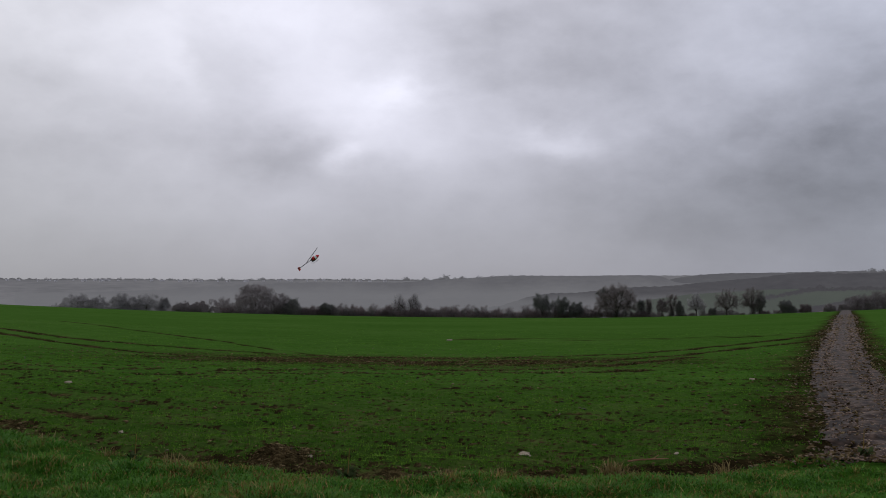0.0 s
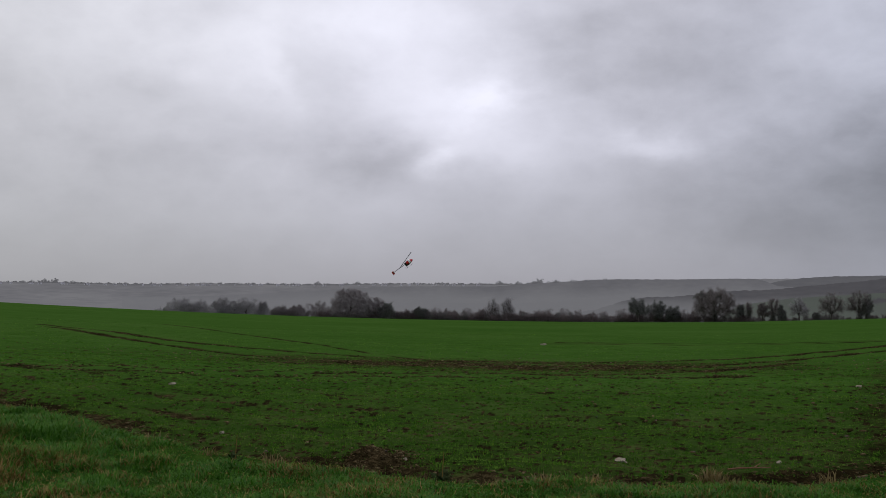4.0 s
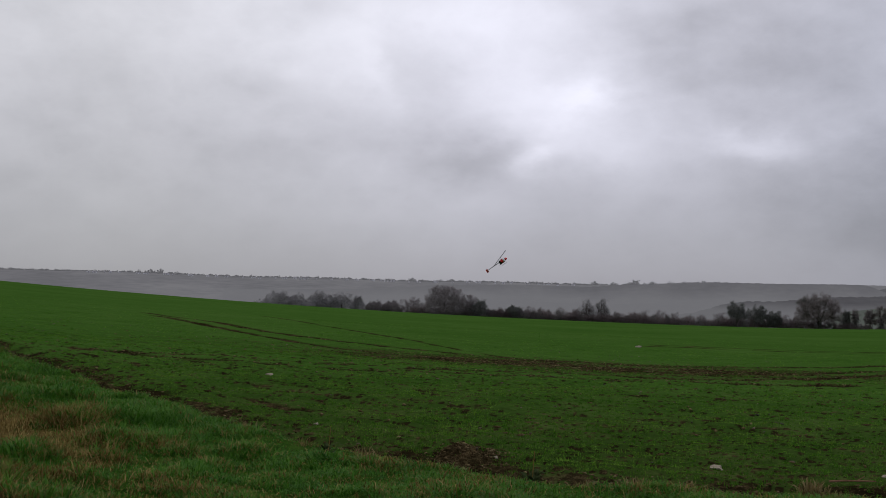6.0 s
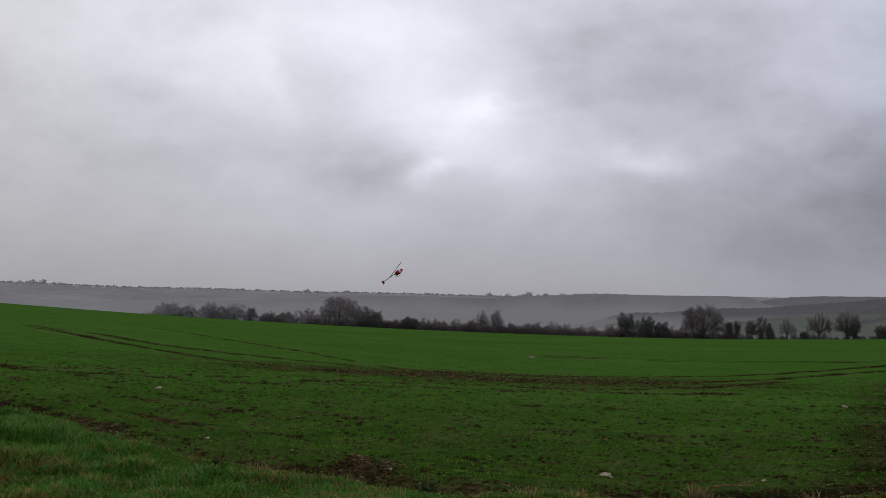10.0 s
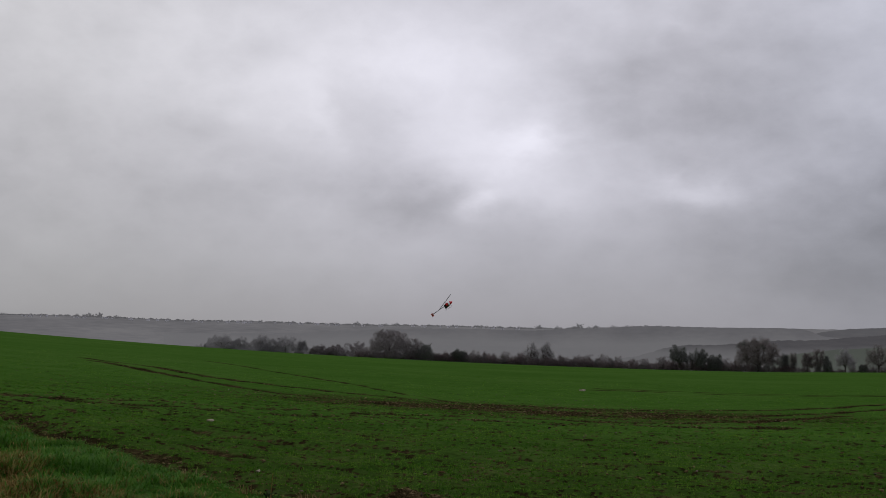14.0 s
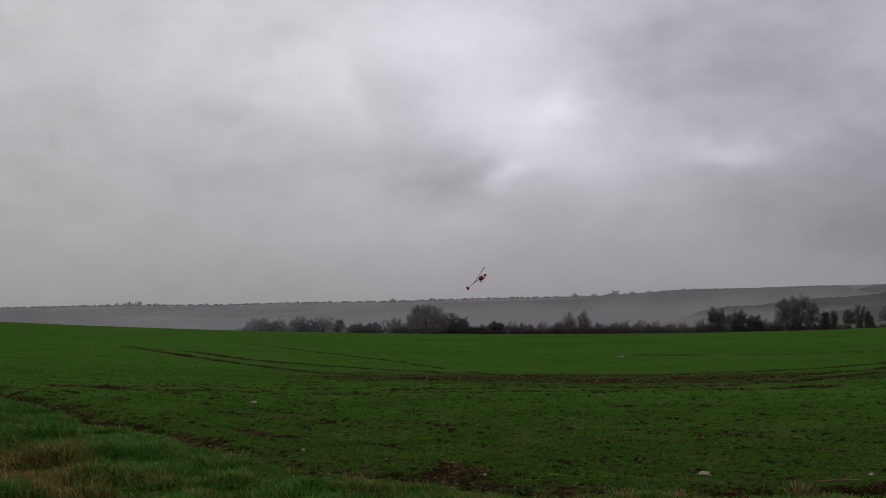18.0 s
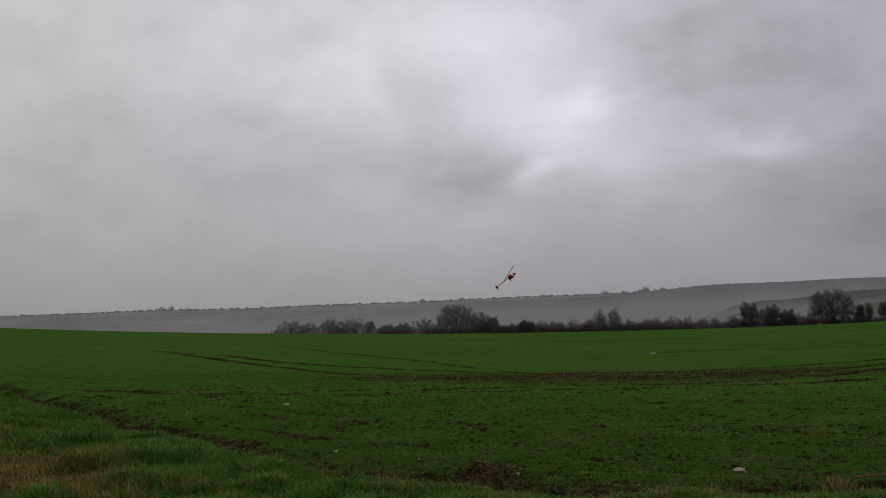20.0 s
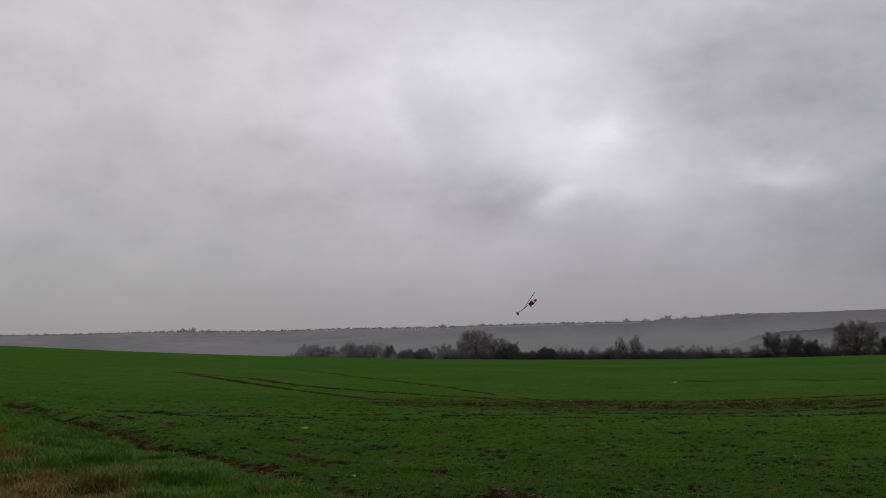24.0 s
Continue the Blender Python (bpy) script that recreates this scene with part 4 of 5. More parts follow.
# ---------------------------------------------------------------- trees and hedge
def slivers(rnd, centres, count, size, width, out_from):
    """Twig sprays: thin three-cornered slivers fanning outward from each centre."""
    n = len(centres) * count
    g = np.random.default_rng(rnd.randrange(1 << 30))
    c = np.repeat(np.array([tuple(v) for v in centres]), count, 0)
    o = c - np.array(out_from)
    o /= np.linalg.norm(o, axis=1)[:, None] + 1e-6
    d = o * 0.7 + g.normal(0, 0.55, (n, 3)) + np.array([0, 0, 0.2])
    d /= np.linalg.norm(d, axis=1)[:, None]
    s = c + g.uniform(-1, 1, (n, 3)) * size * 0.6
    e = s + d * (size * g.uniform(0.5, 1.2, (n, 1)))
    w = np.cross(d, g.normal(0, 1, (n, 3)))
    w /= np.linalg.norm(w, axis=1)[:, None] + 1e-6
    w *= width
    v = np.stack([s - w, s + w, e], 1).reshape(-1, 3)
    return v, np.arange(n * 3).reshape(-1, 3)


def leaf_clumps(rnd, centres, count, spread, size):
    """Small leaves, each a four-cornered blade, gathered closely round the centres."""
    n = len(centres) * count
    g = np.random.default_rng(rnd.randrange(1 << 30))
    o = g.normal(0, 1, (n, 3))
    o *= g.random((n, 1)) ** 0.4 * spread * 1.7 / (np.linalg.norm(o, axis=1)[:, None] + 1e-6)
    c = np.repeat(np.array([tuple(v) for v in centres]), count, 0) + o
    u = g.normal(0, 1, (n, 3))
    u /= np.linalg.norm(u, axis=1)[:, None]
    w = np.cross(u, g.normal(0, 1, (n, 3)))
    w /= np.linalg.norm(w, axis=1)[:, None] + 1e-6
    s = size * g.uniform(0.6, 1.4, (n, 1))
    v = np.stack([c - u * s, c - w * s * 0.6, c + u * s, c + w * s * 0.6], 1).reshape(-1, 3)
    return v, np.arange(n * 4).reshape(-1, 4)


def dome_points(rnd, n, wide, high, foot, ragged=0.25, hollow=0.35, lobes=0, core=0.5):
    """Centres through a rounded, uneven crown, or through several boughs of foliage that make it up."""
    off = Vector((rnd.random() * 50, rnd.random() * 50, 0))
    boughs = []
    for k in range(lobes):
        a = 2 * pi * (k + rnd.uniform(-0.35, 0.35)) / lobes * 1.618
        up = rnd.uniform(-0.15, 0.75)
        out = sqrt(max(0.05, 1 - up * up)) * rnd.uniform(0.35, 0.66)
        size = rnd.uniform(0.30, 0.46)
        boughs.append((Vector((cos(a) * out, sin(a) * out, min(up, 0.97 - size))), size))
    pts = []
    while len(pts) < n:
        v = Vector((rnd.uniform(-1, 1), rnd.uniform(-1, 1), rnd.uniform(-0.35, 1)))
        if v.length > 1 or v.length < hollow * rnd.random():
            continue
        if boughs:
            if v.length > core and all((v - c).length > q for c, q in boughs):
                continue
        v *= 1 + ragged * 1.6 * noise.noise(v.normalized() * 2.2 + off)
        pts.append(Vector((v.x * wide / 2, v.y * wide / 2, foot + (v.z + 0.35) / 1.35 * (high - foot))))
    return pts


def base_at(az, r):
    a = radians(az)
    x, y = r * sin(a), r * cos(a)
    return x, y, gz(x, y)


def bare_tree(az, r, high, wide, seed, label, twig=M_TWIG, ivy=0.0, lean=0.0, drop=0.0, group="trees along the hedge", twigs=26, limbs=90, ragged=0.14, foot=0.11, knots=0, spread=0.30):
    """A leafless tree: trunk, forking limbs, a thin crown of fine twigs, and ivy up the trunk where it has it."""
    rnd = random.Random(seed)
    x, y, z = base_at(az, r)
    th = thing("bare_tree", pose(x, y, z - drop, 0, lean, rnd.uniform(0, 360)), label, "tree", group)
    stem = high * max(0.14, foot)
    rad = max(0.14, high * 0.034)
    part_mesh("trunk", *tubes([(Vector((0, 0, -0.5)), Vector((0, 0, stem * 0.5)), rad * 1.35, rad), (Vector((0, 0, stem * 0.5)), Vector((0.03, 0.02, stem)), rad, rad * 0.9)], 8), M_BARK, th)
    mains, segs, spots = [], [], []
    top = Vector((0.03, 0.02, stem))
    many = 4 if wide < 5 else 8
    for k in range(many):
        a = 2 * pi * (k + rnd.uniform(-0.3, 0.3)) / many
        out = wide * (rnd.uniform(spread * 0.4, spread) if k else 0.03)
        knee = top + Vector((cos(a) * out * 0.6, sin(a) * out * 0.6, (high - stem) * rnd.uniform(0.14, 0.26)))
        end = top + Vector((cos(a) * out * 1.25, sin(a) * out * 1.25, (high - stem) * rnd.uniform(0.5, 0.78)))
        b = rad * rnd.uniform(0.45, 0.65)
        elbow = knee.lerp(end, 0.5) + Vector((rnd.gauss(0, 0.02), rnd.gauss(0, 0.02), 0)) * high
        part_mesh("limb", *tubes([(top, knee, b, b * 0.8), (knee, elbow, b * 0.8, b * 0.55), (elbow, end, b * 0.55, b * 0.22)], 6), M_BARK, th)
        mains.append((knee, end))
    tips = dome_points(rnd, limbs, wide * 0.96, high * 0.97, stem * 1.05, ragged, 1.0)
    for tip in tips:
        knee, end = min(mains, key=lambda q: (q[1] - tip).length + (q[0] - tip).length)
        s = knee.lerp(end, min(0.95, max(0.0, (tip.z - knee.z) / max(0.1, high - knee.z) * rnd.uniform(0.5, 0.9))))
        mid = s.lerp(tip, 0.5) + Vector((rnd.gauss(0, 0.03), rnd.gauss(0, 0.03), rnd.uniform(0.0, 0.06))) * high
        b = rad * rnd.uniform(0.12, 0.24)
        segs += [(s, mid, b, b * 0.55), (mid, tip, b * 0.55, 0.015)]
        for q in (0.25, 0.55):
            t2 = mid.lerp(tip, q) + Vector((rnd.gauss(0, 0.045), rnd.gauss(0, 0.045), rnd.uniform(0.0, 0.06))) * high
            segs.append((mid.lerp(tip, q * 0.5), t2, b * 0.4, 0.012))
            spots.append(t2)
        spots += [tip, tip.lerp(mid, 0.3)]
    part_mesh("branchwork", *tubes(segs, 4), M_BARK, th)
    v, f = slivers(rnd, spots, twigs, high * 0.045 + 0.18, 0.017, Vector((0, 0, high * 0.2)))
    tagged(part_mesh("twig_spray", v, f, twig, th), kind="stuff")
    if ivy:
        pts = [Vector((rnd.gauss(0, 0.3), rnd.gauss(0, 0.3), high * ivy * rnd.random() ** 0.8)) for _ in range(60)]
        part_mesh("ivy", *leaf_clumps(rnd, pts, 24, 0.35, 0.12), M_IVY, th, "dark ivy on the trunk")
    high_tips = sorted(tips, key=lambda p: -p.z)[:max(1, limbs // 5)]
    for tip in rnd.sample(high_tips, knots):
        pts = [tip + Vector((rnd.gauss(0, 0.35), rnd.gauss(0, 0.35), rnd.gauss(-0.1, 0.15))) for _ in range(8)]
        tagged(part_mesh("leafy_clump", *leaf_clumps(rnd, pts, 26, 0.28, 0.10), M_IVY, th, "dark evergreen clump in the crown"), "dark evergreen clump in the crown", kind="stuff")
    return th


def dense_tree(az, r, high, wide, seed, label, leaf=M_IVY, foot=0.12, drop=0.0, group="trees along the hedge", clumps=230, ragged=0.25, name="ivy_clad_tree", leaf_size=0.17, lobes=None):
    """A tree or thicket with a close crown: trunk, limbs, many small leaves and twigs."""
    rnd = random.Random(seed)
    x, y, z = base_at(az, r)
    th = thing(name, pose(x, y, z - drop, 0, 0, rnd.uniform(0, 360)), label, "tree", group)
    rad = max(0.1, high * 0.028)
    if lobes is None:
        lobes = 9 if leaf is M_IVY else 0
    part_mesh("trunk", *tubes([(Vector((0, 0, -0.5)), Vector((0, 0, high * 0.25)), rad * 1.2, rad), (Vector((0, 0, high * 0.25)), Vector((0.1, 0, high * 0.6)), rad, rad * 0.5)], 7), M_BARK, th)
    segs = []
    for i in range(9):
        a = rnd.uniform(0, 2 * pi)
        s = Vector((0, 0, high * rnd.uniform(0.1, 0.5)))
        e = Vector((cos(a) * wide * 0.36, sin(a) * wide * 0.36, s.z + high * rnd.uniform(0.15, 0.4)))
        segs.append((s, e, rad * 0.45, rad * 0.12))
    part_mesh("branchwork", *tubes(segs, 4), M_BARK, th)
    pts = dome_points(rnd, clumps, wide * 1.16, high * 0.97, high * foot, ragged * 0.7, 0.4, lobes, 0.6)
    if leaf is M_IVY:
        v1, f1 = leaf_clumps(rnd, pts, 52, high * 0.03 + 0.14, leaf_size * 0.6)
        part_mesh("crown", v1, f1, leaf, th)
        v, f = slivers(rnd, pts[::3], 6, high * 0.05, 0.014, Vector((0, 0, high * 0.4)))
    else:
        v1, f1 = leaf_clumps(rnd, pts, 46, high * 0.04 + 0.18, leaf_size * 0.6)
        part_mesh("crown", v1, f1, leaf, th)
        v, f = slivers(rnd, pts, 30, high * 0.04 + 0.2, 0.018, Vector((0, 0, high * 0.1)))
    tagged(part_mesh("twig_spray", v, f, M_BARK if leaf is M_IVY else leaf, th), kind="stuff")
    return th


def hedge_shrub(high, wide, seed, leaf, m, label):
    rnd = random.Random(seed)
    th = thing("hedge_shrub", m, label, "shrub", "shrubs of the far hedge")
    stems = []
    for i in range(6):
        a = rnd.uniform(0, 2 * pi)
        stems.append((Vector((rnd.gauss(0, 0.2), rnd.gauss(0, 0.2), -0.3)), Vector((cos(a) * wide * 0.3, sin(a) * wide * 0.3, high * rnd.uniform(0.5, 0.9))), 0.05, 0.015))
    part_mesh("stem_cluster", *tubes(stems, 4), M_BARK, th)
    pts = dome_points(rnd, 80, wide, high * 0.9, 0.1, 0.35, 0.2)
    part_mesh("crown", *leaf_clumps(rnd, pts, 20, 0.30, 0.08), leaf, th)
    tagged(part_mesh("twig_spray", *slivers(rnd, pts, 26, 0.45, 0.017, Vector((0, 0, -0.5))), M_HEDGE if leaf is M_IVY else leaf, th), kind="stuff")
    return th


def shift(az):
    """Bearings read at the edge of the lens drawn to their mean."""
    return az + float(np.interp(az, [-20, -16, -11, -5, -2, 6, 10.7, 14, 18.5, 24], [-0.6, -0.1, 0.35, 0.48, 0.48, -0.12, -0.43, -0.62, -0.55, -0.3]))


def build_trees():
    # all these crowns carry painted haze in their base colours
    R = 303.0
    # beyond the brow, with mist painted into their pale colours
    for az, high, wide, s in ((-20.2, 5.3, 8.0, 1), (-19.3, 4.6, 6.0, 2), (-18.2, 6.1, 5.6, 3), (-17.5, 4.8, 6.0, 13), (-16.9, 5.9, 7.0, 4), (-16.05, 4.9, 3.4, 5)):
        dense_tree(shift(az), 345, high * 1.15, wide * 1.15, s, "bare thicket tree pale in the mist beyond the brow", M_TWIG_HAZE, foot=0.02, ragged=0.3, name="misty_tree", leaf_size=0.2)
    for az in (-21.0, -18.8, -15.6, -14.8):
        dense_tree(shift(az), 340, 2.6, 7.0, int(az * -10), "low pale shrubs beyond the brow", M_TWIG_HAZE, foot=0.02, ragged=0.3, name="misty_shrub", clumps=80)
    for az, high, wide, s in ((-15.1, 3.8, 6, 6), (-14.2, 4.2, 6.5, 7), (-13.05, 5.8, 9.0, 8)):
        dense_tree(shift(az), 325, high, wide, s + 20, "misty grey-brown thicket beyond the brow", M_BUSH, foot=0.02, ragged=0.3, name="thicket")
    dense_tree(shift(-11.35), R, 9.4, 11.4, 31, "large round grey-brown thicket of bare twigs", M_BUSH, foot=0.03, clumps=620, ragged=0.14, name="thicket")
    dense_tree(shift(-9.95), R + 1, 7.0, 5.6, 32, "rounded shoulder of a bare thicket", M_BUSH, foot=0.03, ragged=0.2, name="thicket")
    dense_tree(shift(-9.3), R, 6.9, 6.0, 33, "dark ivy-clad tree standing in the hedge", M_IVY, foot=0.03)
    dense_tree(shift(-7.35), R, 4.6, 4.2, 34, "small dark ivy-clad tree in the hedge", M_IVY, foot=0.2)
    bare_tree(shift(-3.05), R + 4, 7.4, 6.0, 35, "slender bare tree behind the hedge", M_TWIG_HAZE, twigs=12, limbs=120, foot=0.16)
    bare_tree(shift(-2.2), R + 4, 7.6, 5.4, 36, "slender bare tree behind the hedge", M_TWIG_HAZE, twigs=12, limbs=120, foot=0.16)
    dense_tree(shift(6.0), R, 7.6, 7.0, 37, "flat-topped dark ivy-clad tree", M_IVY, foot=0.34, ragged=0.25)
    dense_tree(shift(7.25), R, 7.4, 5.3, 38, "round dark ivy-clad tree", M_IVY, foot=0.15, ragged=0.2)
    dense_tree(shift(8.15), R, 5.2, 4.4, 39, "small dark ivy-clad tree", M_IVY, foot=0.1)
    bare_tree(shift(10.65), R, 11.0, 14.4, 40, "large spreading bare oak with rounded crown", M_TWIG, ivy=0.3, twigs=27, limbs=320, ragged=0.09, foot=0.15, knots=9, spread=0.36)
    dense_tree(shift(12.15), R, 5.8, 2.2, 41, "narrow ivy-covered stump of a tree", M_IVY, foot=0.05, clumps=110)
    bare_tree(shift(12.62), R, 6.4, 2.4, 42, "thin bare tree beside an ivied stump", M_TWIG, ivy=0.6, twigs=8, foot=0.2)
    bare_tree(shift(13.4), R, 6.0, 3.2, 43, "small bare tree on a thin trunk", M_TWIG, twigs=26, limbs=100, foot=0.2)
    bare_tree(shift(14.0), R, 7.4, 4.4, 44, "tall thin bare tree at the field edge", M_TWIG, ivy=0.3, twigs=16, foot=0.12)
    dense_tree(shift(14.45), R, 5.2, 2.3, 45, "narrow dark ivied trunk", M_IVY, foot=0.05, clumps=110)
    bare_tree(shift(15.35), R + 2, 7.2, 6.0, 46, "bare tree at the field edge", M_TWIG_HAZE, twigs=24, foot=0.2)
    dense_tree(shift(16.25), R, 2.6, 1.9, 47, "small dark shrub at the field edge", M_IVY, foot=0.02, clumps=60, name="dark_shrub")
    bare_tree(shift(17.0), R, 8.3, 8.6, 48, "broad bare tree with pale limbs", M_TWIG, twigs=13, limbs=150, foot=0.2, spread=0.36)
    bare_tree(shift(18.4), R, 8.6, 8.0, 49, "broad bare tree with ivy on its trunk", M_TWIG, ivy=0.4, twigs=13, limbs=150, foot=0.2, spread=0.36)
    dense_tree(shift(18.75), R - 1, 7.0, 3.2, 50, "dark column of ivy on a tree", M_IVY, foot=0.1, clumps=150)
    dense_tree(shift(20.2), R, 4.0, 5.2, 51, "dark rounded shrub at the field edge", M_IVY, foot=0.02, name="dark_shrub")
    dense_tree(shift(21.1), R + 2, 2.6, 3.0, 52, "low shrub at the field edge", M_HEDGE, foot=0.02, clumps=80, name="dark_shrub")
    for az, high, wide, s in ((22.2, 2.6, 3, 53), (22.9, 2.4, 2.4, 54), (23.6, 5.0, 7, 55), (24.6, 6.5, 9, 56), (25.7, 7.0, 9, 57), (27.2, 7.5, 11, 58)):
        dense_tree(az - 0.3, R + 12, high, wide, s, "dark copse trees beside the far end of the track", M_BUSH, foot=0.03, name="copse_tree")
    # the hedge itself
    protos = []
    rnd = random.Random(77)
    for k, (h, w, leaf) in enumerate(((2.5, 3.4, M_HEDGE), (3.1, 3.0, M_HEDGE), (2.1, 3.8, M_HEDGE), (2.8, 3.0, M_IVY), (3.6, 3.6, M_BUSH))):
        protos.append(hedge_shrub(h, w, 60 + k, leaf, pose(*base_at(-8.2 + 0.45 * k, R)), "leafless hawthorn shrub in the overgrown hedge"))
    az = -12.8
    while az < 12.0:
        p = protos[rnd.choice((0, 0, 1, 1, 2, 2, 3, 4))]
        x, y, z = base_at(az, R + rnd.uniform(-1, 2))
        c = copy_thing(p, pose(x, y, z - 0.1, 0, 0, rnd.uniform(0, 360)))
        k = rnd.uniform(0.75, 1.15) * (0.85 if az < -9 else 1.05)
        c.scale = (k, k, k)
        az += rnd.uniform(0.22, 0.42)
    az = 12.0
    while az < 20.0:
        x, y, z = base_at(az, R + rnd.uniform(0, 4))
        c = copy_thing(protos[rnd.choice((0, 2, 4))], pose(x, y, z - 0.2, 0, 0, rnd.uniform(0, 360)))
        k = rnd.uniform(0.35, 0.75)
        c.scale = (k * 1.3, k * 1.3, k)
        az += rnd.uniform(0.3, 0.7)
    # a looser second row behind it
    az = -6.0
    while az < 9.5:
        x, y, z = base_at(az, R + 9 + rnd.uniform(-1, 3))
        c = copy_thing(protos[rnd.choice((1, 4, 4))], pose(x, y, z, 0, 0, rnd.uniform(0, 360)))
        k = rnd.uniform(1.0, 1.4)
        c.scale = (k, k, k)
        az += rnd.uniform(0.5, 1.0)


build_trees()


# ---------------------------------------------------------------- the far country
def hill(name, label, material, az0, az1, r, depth, crest, foot, rough, seed, step=0.06):
    """A hill across the valley: a slope that rises to a crest of uneven woods, and falls away behind. crest and foot: elevation over bearing."""
    az = np.arange(az0, az1, step)
    rows = np.linspace(0, 1, 14)
    vs = []
    for k, q in enumerate([*rows, 1.15]):
        rr = r + depth * q
        for a in az:
            lo, hi = foot(a), crest(a)
            e = lo + (hi - lo) * (min(q, 1.0) ** 0.8)
            n = noise.noise(Vector((a * 3.5, seed, 0))) * 0.5 + noise.noise(Vector((a * 11.0, seed, 3))) * 0.3 + noise.noise(Vector((a * 27.0, seed, 5))) * 0.2
            e += rough * n * (q if q <= 1 else 0) + 0.02 * noise.noise(Vector((a * 1.3, q * 7, seed)))
            z = EYE + rr * tan(radians(e)) - (60 if q > 1 else 0)
            vs.append((rr * sin(radians(a)), rr * cos(radians(a)), z))
    k = len(az)
    f = np.array([(i * k + j, i * k + j + 1, (i + 1) * k + j + 1, (i + 1) * k + j) for i in range(len(rows)) for j in range(k - 1)])
    ob = new(name, mesh_of(name, vs, f, material, True))
    return tagged(ob, label, "hill", kind="structure")


def step_up(a, at, width):
    return 1 / (1 + math.exp(-(a - at) / width))


def plateau_crest(a):
    return 0.13 + 0.16 * step_up(-a, 26, 3) + 0.25 * step_up(a, 2.6, 0.8) + 0.02 * sin(a * 0.6)


def ridge_crest(a):
    return -1.3 + 1.65 * step_up(a, 11.6, 0.9) + 0.24 * step_up(a, 15.5, 1.6) + 0.02 * sin(a * 0.9)


def wood_crest(a):
    return -1.6 + 0.95 * step_up(a, 4.2, 0.8) + 0.35 * step_up(a, 9.2, 1.0) + 0.25 * step_up(a, 13.5, 1.2) + 0.58 * step_up(a, 17.6, 1.2) + 0.03 * sin(a * 1.3)


# glowing backdrops, the haze painted into each hill's emission
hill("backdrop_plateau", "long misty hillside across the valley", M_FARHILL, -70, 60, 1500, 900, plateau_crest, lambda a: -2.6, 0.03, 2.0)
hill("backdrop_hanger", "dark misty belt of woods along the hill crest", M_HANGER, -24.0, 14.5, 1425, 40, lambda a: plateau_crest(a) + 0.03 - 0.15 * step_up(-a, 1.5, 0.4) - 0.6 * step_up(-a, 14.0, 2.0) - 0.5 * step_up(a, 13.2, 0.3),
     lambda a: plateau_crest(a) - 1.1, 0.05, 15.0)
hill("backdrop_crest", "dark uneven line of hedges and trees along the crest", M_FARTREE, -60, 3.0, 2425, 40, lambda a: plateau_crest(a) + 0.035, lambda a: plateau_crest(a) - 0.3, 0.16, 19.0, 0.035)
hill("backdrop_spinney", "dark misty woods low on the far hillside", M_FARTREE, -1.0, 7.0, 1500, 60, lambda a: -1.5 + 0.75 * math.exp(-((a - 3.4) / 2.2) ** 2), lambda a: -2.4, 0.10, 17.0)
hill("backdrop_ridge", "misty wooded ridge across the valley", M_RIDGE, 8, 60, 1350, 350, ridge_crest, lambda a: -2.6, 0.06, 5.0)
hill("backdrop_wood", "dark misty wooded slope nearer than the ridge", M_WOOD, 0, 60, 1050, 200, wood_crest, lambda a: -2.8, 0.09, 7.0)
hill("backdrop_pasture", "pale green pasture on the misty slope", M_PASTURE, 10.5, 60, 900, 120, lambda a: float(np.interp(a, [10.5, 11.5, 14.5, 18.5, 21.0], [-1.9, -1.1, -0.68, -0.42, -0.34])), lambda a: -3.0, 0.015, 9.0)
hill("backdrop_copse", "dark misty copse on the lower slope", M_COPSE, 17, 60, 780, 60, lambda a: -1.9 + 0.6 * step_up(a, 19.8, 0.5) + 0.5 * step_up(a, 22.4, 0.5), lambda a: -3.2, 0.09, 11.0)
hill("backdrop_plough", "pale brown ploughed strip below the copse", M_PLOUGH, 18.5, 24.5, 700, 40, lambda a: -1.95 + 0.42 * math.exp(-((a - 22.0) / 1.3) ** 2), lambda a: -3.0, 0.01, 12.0)


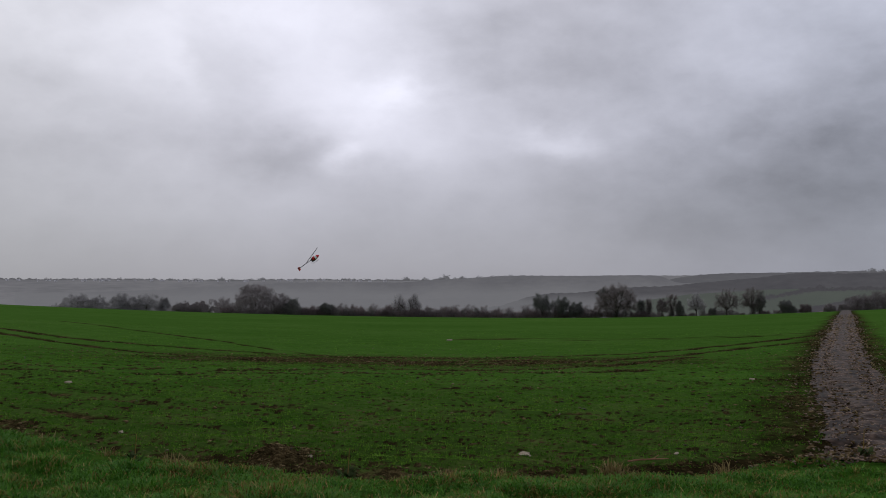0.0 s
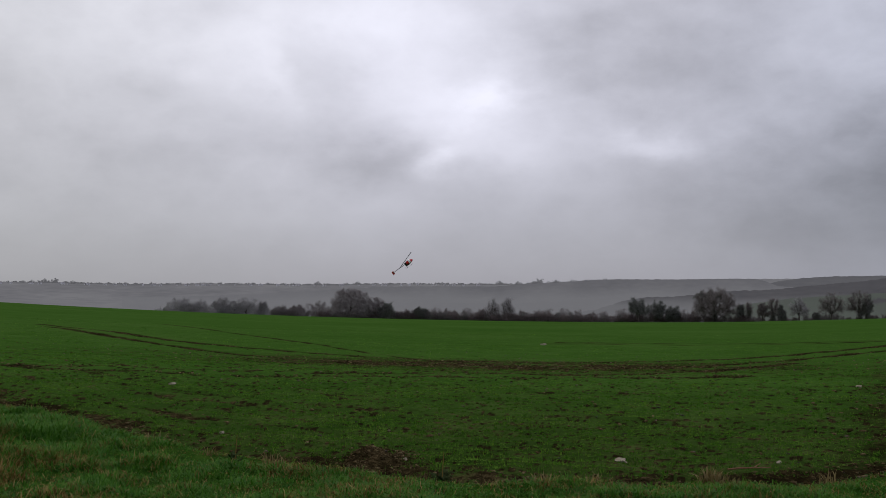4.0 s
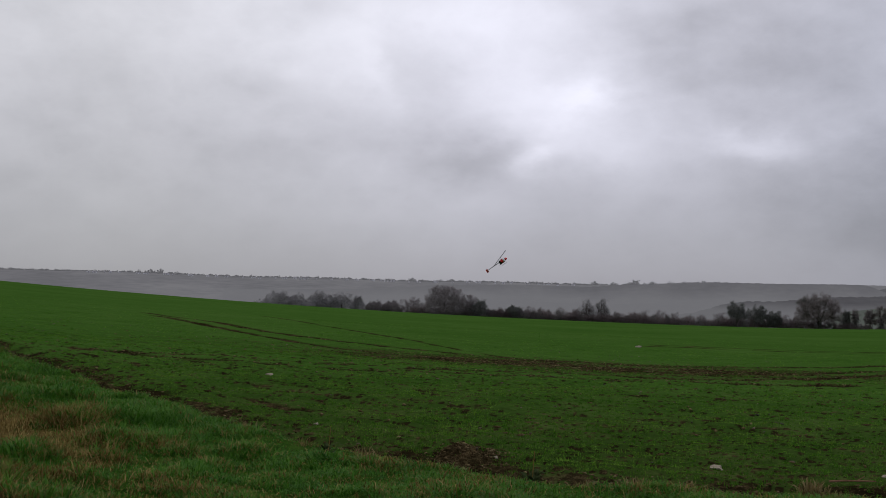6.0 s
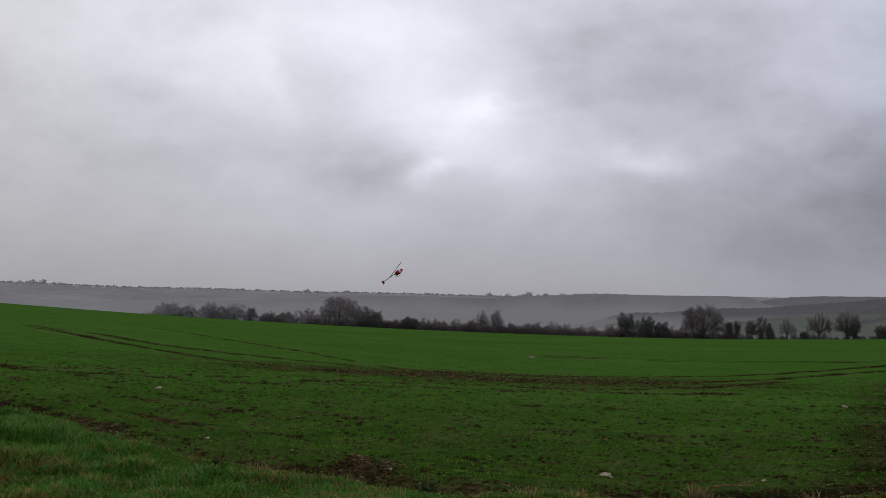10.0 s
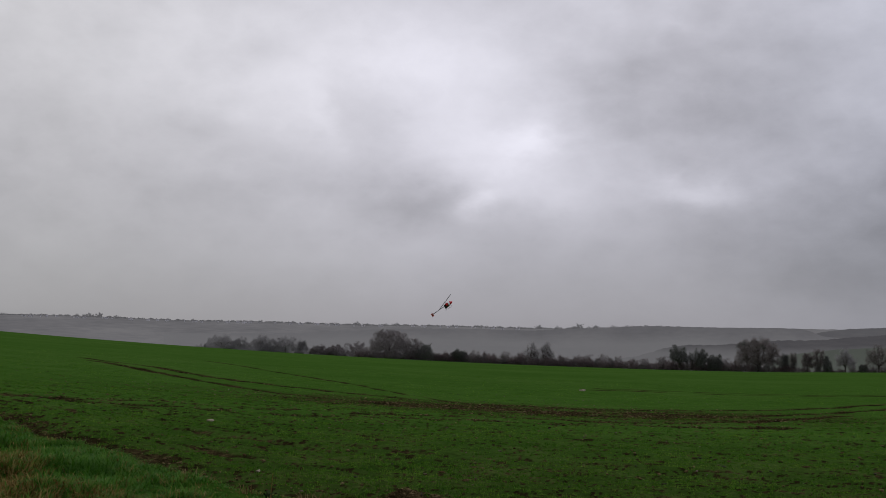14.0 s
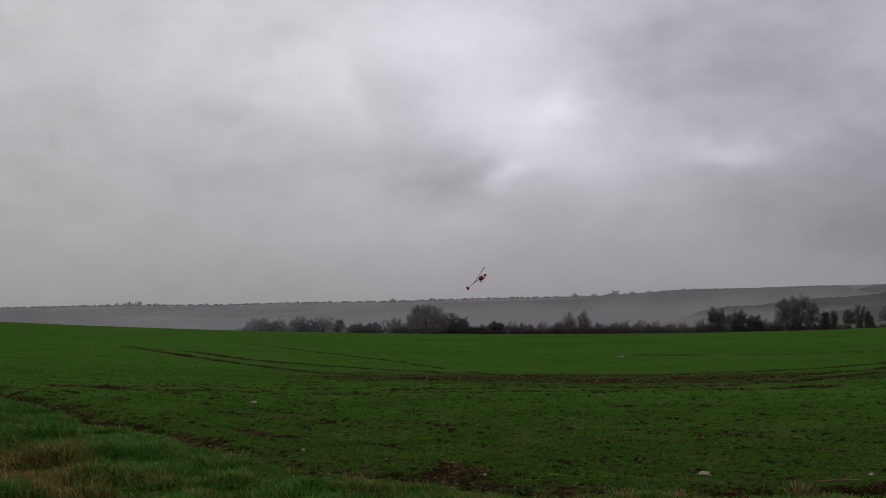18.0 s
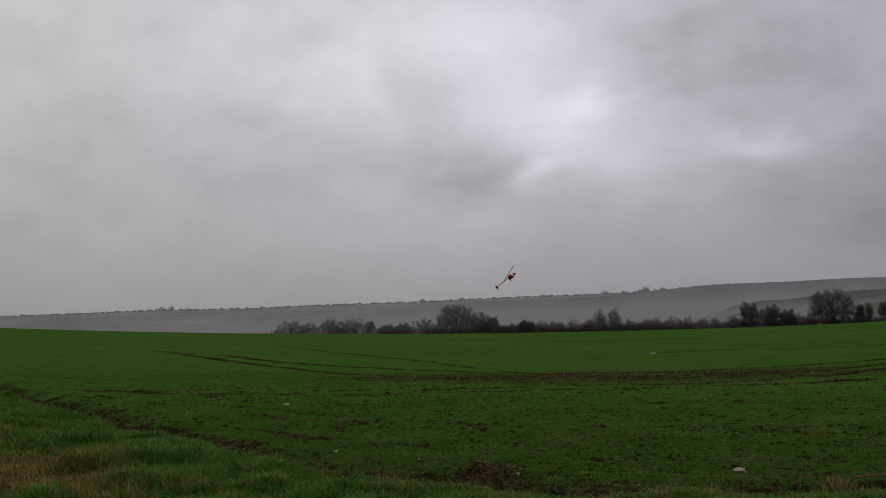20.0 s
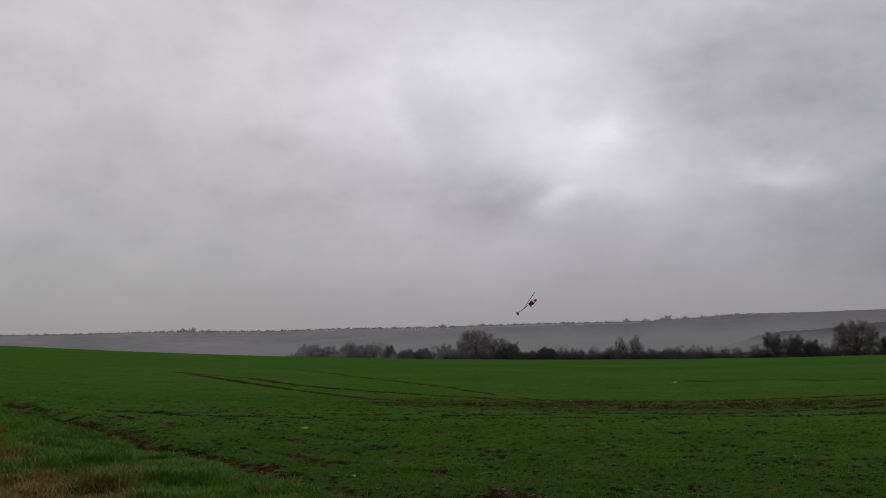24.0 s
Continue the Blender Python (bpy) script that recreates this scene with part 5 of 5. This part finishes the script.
def build_skyline():
    rnd = random.Random(21)
    # crowns along the plateau, emitting a grey that stands for haze
    protos = []
    for k in range(4):
        th = thing("skyline_tree", pose(0, 0, 0), "small misty tree on the skyline", "tree", "trees along the skyline")
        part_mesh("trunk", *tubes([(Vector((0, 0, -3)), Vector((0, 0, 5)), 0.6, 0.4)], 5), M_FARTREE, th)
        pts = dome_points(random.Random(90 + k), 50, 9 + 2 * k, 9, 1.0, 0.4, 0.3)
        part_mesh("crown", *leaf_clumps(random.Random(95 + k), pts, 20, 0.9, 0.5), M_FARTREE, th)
        protos.append(th)
    used = set()
    az = -46.0
    R = 2390.0
    while az < 5.0:
        k = rnd.choice((0, 1, 2, 3))
        z = EYE + R * tan(radians(plateau_crest(az))) - 3.0
        m = pose(R * sin(radians(az)), R * cos(radians(az)), z, 0, 0, rnd.uniform(0, 360))
        s = rnd.uniform(0.45, 0.8)
        if -0.5 < az < 3.5 and rnd.random() < 0.5:
            s *= 1.5
        if k not in used:
            used.add(k)
            c = protos[k]
            c.matrix_world = m
        else:
            c = copy_thing(protos[k], m)
        c.scale = (s, s, s * rnd.uniform(0.7, 1.1))
        az += rnd.choice((0.12, 0.15, 0.2, 0.25, 0.4))
    for a, s in ((-28.15, 1.45), (-27.6, 1.6), (-26.6, 1.1), (-13.0, 1.4), (-10.6, 1.2), (-2.2, 1.5), (0.1, 2.0), (-1.1, 1.3), (1.2, 1.4), (23.6, 0.7), (24.0, 1.1), (24.3, 0.8), (24.6, 0.9), (25.0, 1.0), (25.4, 0.9), (25.9, 1.1)):
        e = plateau_crest(a) if a < 12 else ridge_crest(a)
        rr = R if a < 12 else 1690.0
        c = copy_thing(protos[0 if s > 1.6 else 1], pose(rr * sin(radians(a)), rr * cos(radians(a)), EYE + rr * tan(radians(e)) - 4, 0, 0, rnd.uniform(0, 360)))
        c.scale = (s * 1.25, s * 1.25, s * 0.85)
    # hedges and crowns on the nearer slopes
    # copies with the darker emitting copse grey, haze painted in
    dark = {}
    for a0, a1, e0, e1, rr, gap_, size in ((18.2, 21.5, -0.95, -0.30, 880.0, 0.13, 0.34),
                                          (20.5, 26.0, -0.42, -0.30, 905.0, 0.13, 0.30)):
        a = a0
        while a < a1:
            e = e0 + (e1 - e0) * (a - a0) / (a1 - a0) + rnd.uniform(-0.02, 0.02)
            k = rnd.choice((0, 1, 2, 3))
            c = copy_thing(protos[k], pose(rr * sin(radians(a)), rr * cos(radians(a)), EYE + rr * tan(radians(e)) - 4.5 * size, 0, 0, rnd.uniform(0, 360)))
            q = size * rnd.uniform(0.7, 1.3)
            c.scale = (q * 1.3, q * 1.3, q)
            for ch in c.children:
                if ch.data.name not in dark:
                    dark[ch.data.name] = ch.data.copy()
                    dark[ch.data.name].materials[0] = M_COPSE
                ch.data = dark[ch.data.name]
            c.name = "far_hedge_tree"
            c["label"] = "small misty tree in a hedge on the far slope"
            c["group"] = "trees on the far slopes"
            a += gap_ * rnd.uniform(0.6, 1.5)
    # houses just under the crest
    house = thing("house", pose(0, 0, 0), "pale rendered house on the misty skyline", "house", "houses along the skyline")
    part_mesh("wall", [(-6, -4, -6), (6, -4, -6), (6, 4, -6), (-6, 4, -6), (-6, -4, 4.6), (6, -4, 4.6), (6, 4, 4.6), (-6, 4, 4.6), (-6, 0, 7.6), (6, 0, 7.6)],
              [(0, 1, 5, 4), (2, 3, 7, 6), (1, 2, 6, 9, 5), (3, 0, 4, 8, 7)], M_RENDER, house)
    part_mesh("roof", [(-6.5, -4.7, 4.3), (6.5, -4.7, 4.3), (6.5, 0, 7.9), (-6.5, 0, 7.9), (6.5, 4.7, 4.3), (-6.5, 4.7, 4.3),
                       (-6.5, -4.7, 4.0), (6.5, -4.7, 4.0), (6.5, 0, 7.6), (-6.5, 0, 7.6), (6.5, 4.7, 4.0), (-6.5, 4.7, 4.0)],
              [(0, 1, 2, 3), (3, 2, 4, 5), (7, 6, 9, 8), (8, 9, 11, 10), (0, 6, 7, 1), (5, 4, 10, 11), (1, 7, 8, 2), (2, 8, 10, 4), (0, 3, 9, 6), (3, 5, 11, 9)], M_ROOF, house)
    chim = bmesh.new()
    bmesh.ops.create_cube(chim, size=1.0, matrix=Matrix.Translation((3.2, 0, 8.4)) @ Matrix.Diagonal((0.9, 0.9, 2.0, 1)))
    part("chimney", chim, M_ROOF, house)
    for wx in (-3.6, 0.4, 3.8):
        wv = bmesh.new()
        bmesh.ops.create_cube(wv, size=1.0, matrix=Matrix.Translation((wx, -4.02, 2.4)) @ Matrix.Diagonal((1.5, 0.1, 1.4, 1)))
        part("window", wv, M_PANE, house)
    az, n = -31.5, 0
    while az < -3.0:
        rr = 2290 + rnd.uniform(-12, 10)
        e = plateau_crest(az) - rnd.uniform(0.035, 0.065)
        m = pose(rr * sin(radians(az)), rr * cos(radians(az)), EYE + rr * tan(radians(e)), 0, 0, -az + rnd.uniform(-25, 25))
        s = rnd.uniform(0.28, 0.5)
        if n == 0:
            house.matrix_world = m
            c = house
        else:
            c = copy_thing(house, m)
        c.scale = (s * rnd.choice((0.5, 0.8, 1.1, 1.5)), s, s * 0.72)
        n += 1
        az += rnd.choice((0.12, 0.15, 0.2, 0.3, 0.5, 0.9))


build_skyline()


# ---------------------------------------------------------------- model helicopter in flight
def lathe(profile, sides=20, squash=1.0):
    """A body of round rings along x: (x, radius, z)."""
    vs, fs = [], []
    for x, r, z in profile:
        for i in range(sides):
            w = 2 * pi * i / sides
            vs.append((x, cos(w) * r * squash, z + sin(w) * r))
    for a in range(len(profile) - 1):
        for i in range(sides):
            j = (i + 1) % sides
            fs.append((a * sides + i, a * sides + j, (a + 1) * sides + j, (a + 1) * sides + i))
    fs += [tuple(range(sides - 1, -1, -1)), tuple((len(profile) - 1) * sides + i for i in range(sides))]
    return vs, fs


def slab(x0, x1, y0, y1, z0, z1, taper=1.0, bevel=0.004):
    bm = bmesh.new()
    bmesh.ops.create_cube(bm, size=1.0, matrix=Matrix.Translation(((x0 + x1) / 2, (y0 + y1) / 2, (z0 + z1) / 2)) @ Matrix.Diagonal((x1 - x0, y1 - y0, z1 - z0, 1)))
    for v in bm.verts:
        if v.co.x > (x0 + x1) / 2:
            v.co.z = (z0 + z1) / 2 + (v.co.z - (z0 + z1) / 2) * taper
    if bevel:
        bmesh.ops.bevel(bm, geom=bm.edges[:], offset=bevel, segments=2, affect="EDGES")
    return bm


def build_helicopter():
    az, el, r = radians(-7.7), radians(1.4), 52.0
    m = pose(r * sin(az), r * cos(az), EYE + r * tan(el)) @ pose(0, 0, 0, 24, -36, 14)
    h = thing("model_helicopter", m, "red and white radio-controlled model helicopter in flight", "helicopter")
    part_mesh("canopy", *lathe([(0.36, 0.008, -0.03), (0.345, 0.035, -0.03), (0.30, 0.068, -0.025), (0.22, 0.095, -0.01), (0.12, 0.108, 0.0), (0.02, 0.10, 0.0), (-0.06, 0.075, 0.01)], 24, 0.75), M_RED, h,
              "glossy red canopy", True)
    part_mesh("canopy_stripe", *lathe([(0.20, 0.1015, -0.006), (0.17, 0.107, -0.003), (0.12, 0.1115, 0.0), (0.09, 0.1105, 0.0)], 24, 0.76), M_WHITE, h, "white band on the canopy", True)
    part("side_frame", slab(-0.14, 0.10, -0.035, -0.029, -0.14, 0.06), M_CARBON, h)
    part("side_frame", slab(-0.14, 0.10, 0.029, 0.035, -0.14, 0.06), M_CARBON, h)
    part_mesh("tail_boom", *tubes([(Vector((-0.06, 0, 0.0)), Vector((-0.92, 0, 0.01)), 0.017, 0.015)], 12), M_CARBON, h)
    part("tail_fin", slab(-0.98, -0.86, -0.003, 0.003, -0.13, 0.10, 0.7, 0.001), M_RED, h, "red tail fin")
    gearbox = part("tail_gearbox", slab(-0.94, -0.89, -0.018, 0.018, -0.012, 0.03), M_ALLOY, h)
    for s in (1, -1):
        bm = slab(-0.925, -0.905, 0.022, 0.026, min(0.02 * s, 0.13 * s), max(0.02 * s, 0.13 * s), 1.0, 0.001)
        part("tail_blade", bm, M_WHITE, gearbox, "white tail rotor blade")
    part_mesh("mast", *tubes([(Vector((0, 0, 0.04)), Vector((0, 0, 0.20)), 0.006, 0.006)], 10), M_ALLOY, h)
    head = part("rotor_head", slab(-0.03, 0.03, -0.06, 0.06, 0.18, 0.205), M_ALLOY, h)
    for s in (1, -1):
        bm = slab(0.06, 0.68, -0.028, 0.028, 0.189, 0.196, 0.9, 0.001)
        bmesh.ops.transform(bm, matrix=Matrix.Rotation(radians(35 if s > 0 else 215), 4, "Z"), verts=bm.verts)
        part("main_blade", bm, M_CARBON, head)
    for s in (1, -1):
        pts = [Vector((-0.20, 0.10 * s, -0.19)), Vector((0.14, 0.10 * s, -0.19)), Vector((0.19, 0.10 * s, -0.175)), Vector((0.215, 0.10 * s, -0.15))]
        part_mesh("skid", *tubes([(a, b, 0.006, 0.006) for a, b in zip(pts, pts[1:])], 8), M_CARBON, h)
    for x in (-0.10, 0.07):
        part_mesh("strut", *tubes([(Vector((x, -0.10, -0.19)), Vector((x, -0.03, -0.13)), 0.006, 0.006), (Vector((x, -0.03, -0.13)), Vector((x, 0.03, -0.13)), 0.006, 0.006),
                                   (Vector((x, 0.03, -0.13)), Vector((x, 0.10, -0.19)), 0.006, 0.006)], 8), M_CARBON, h)
    part("battery", slab(-0.02, 0.20, -0.024, 0.024, -0.12, -0.07), M_CARBON, h)


build_helicopter()
build_track_stones()
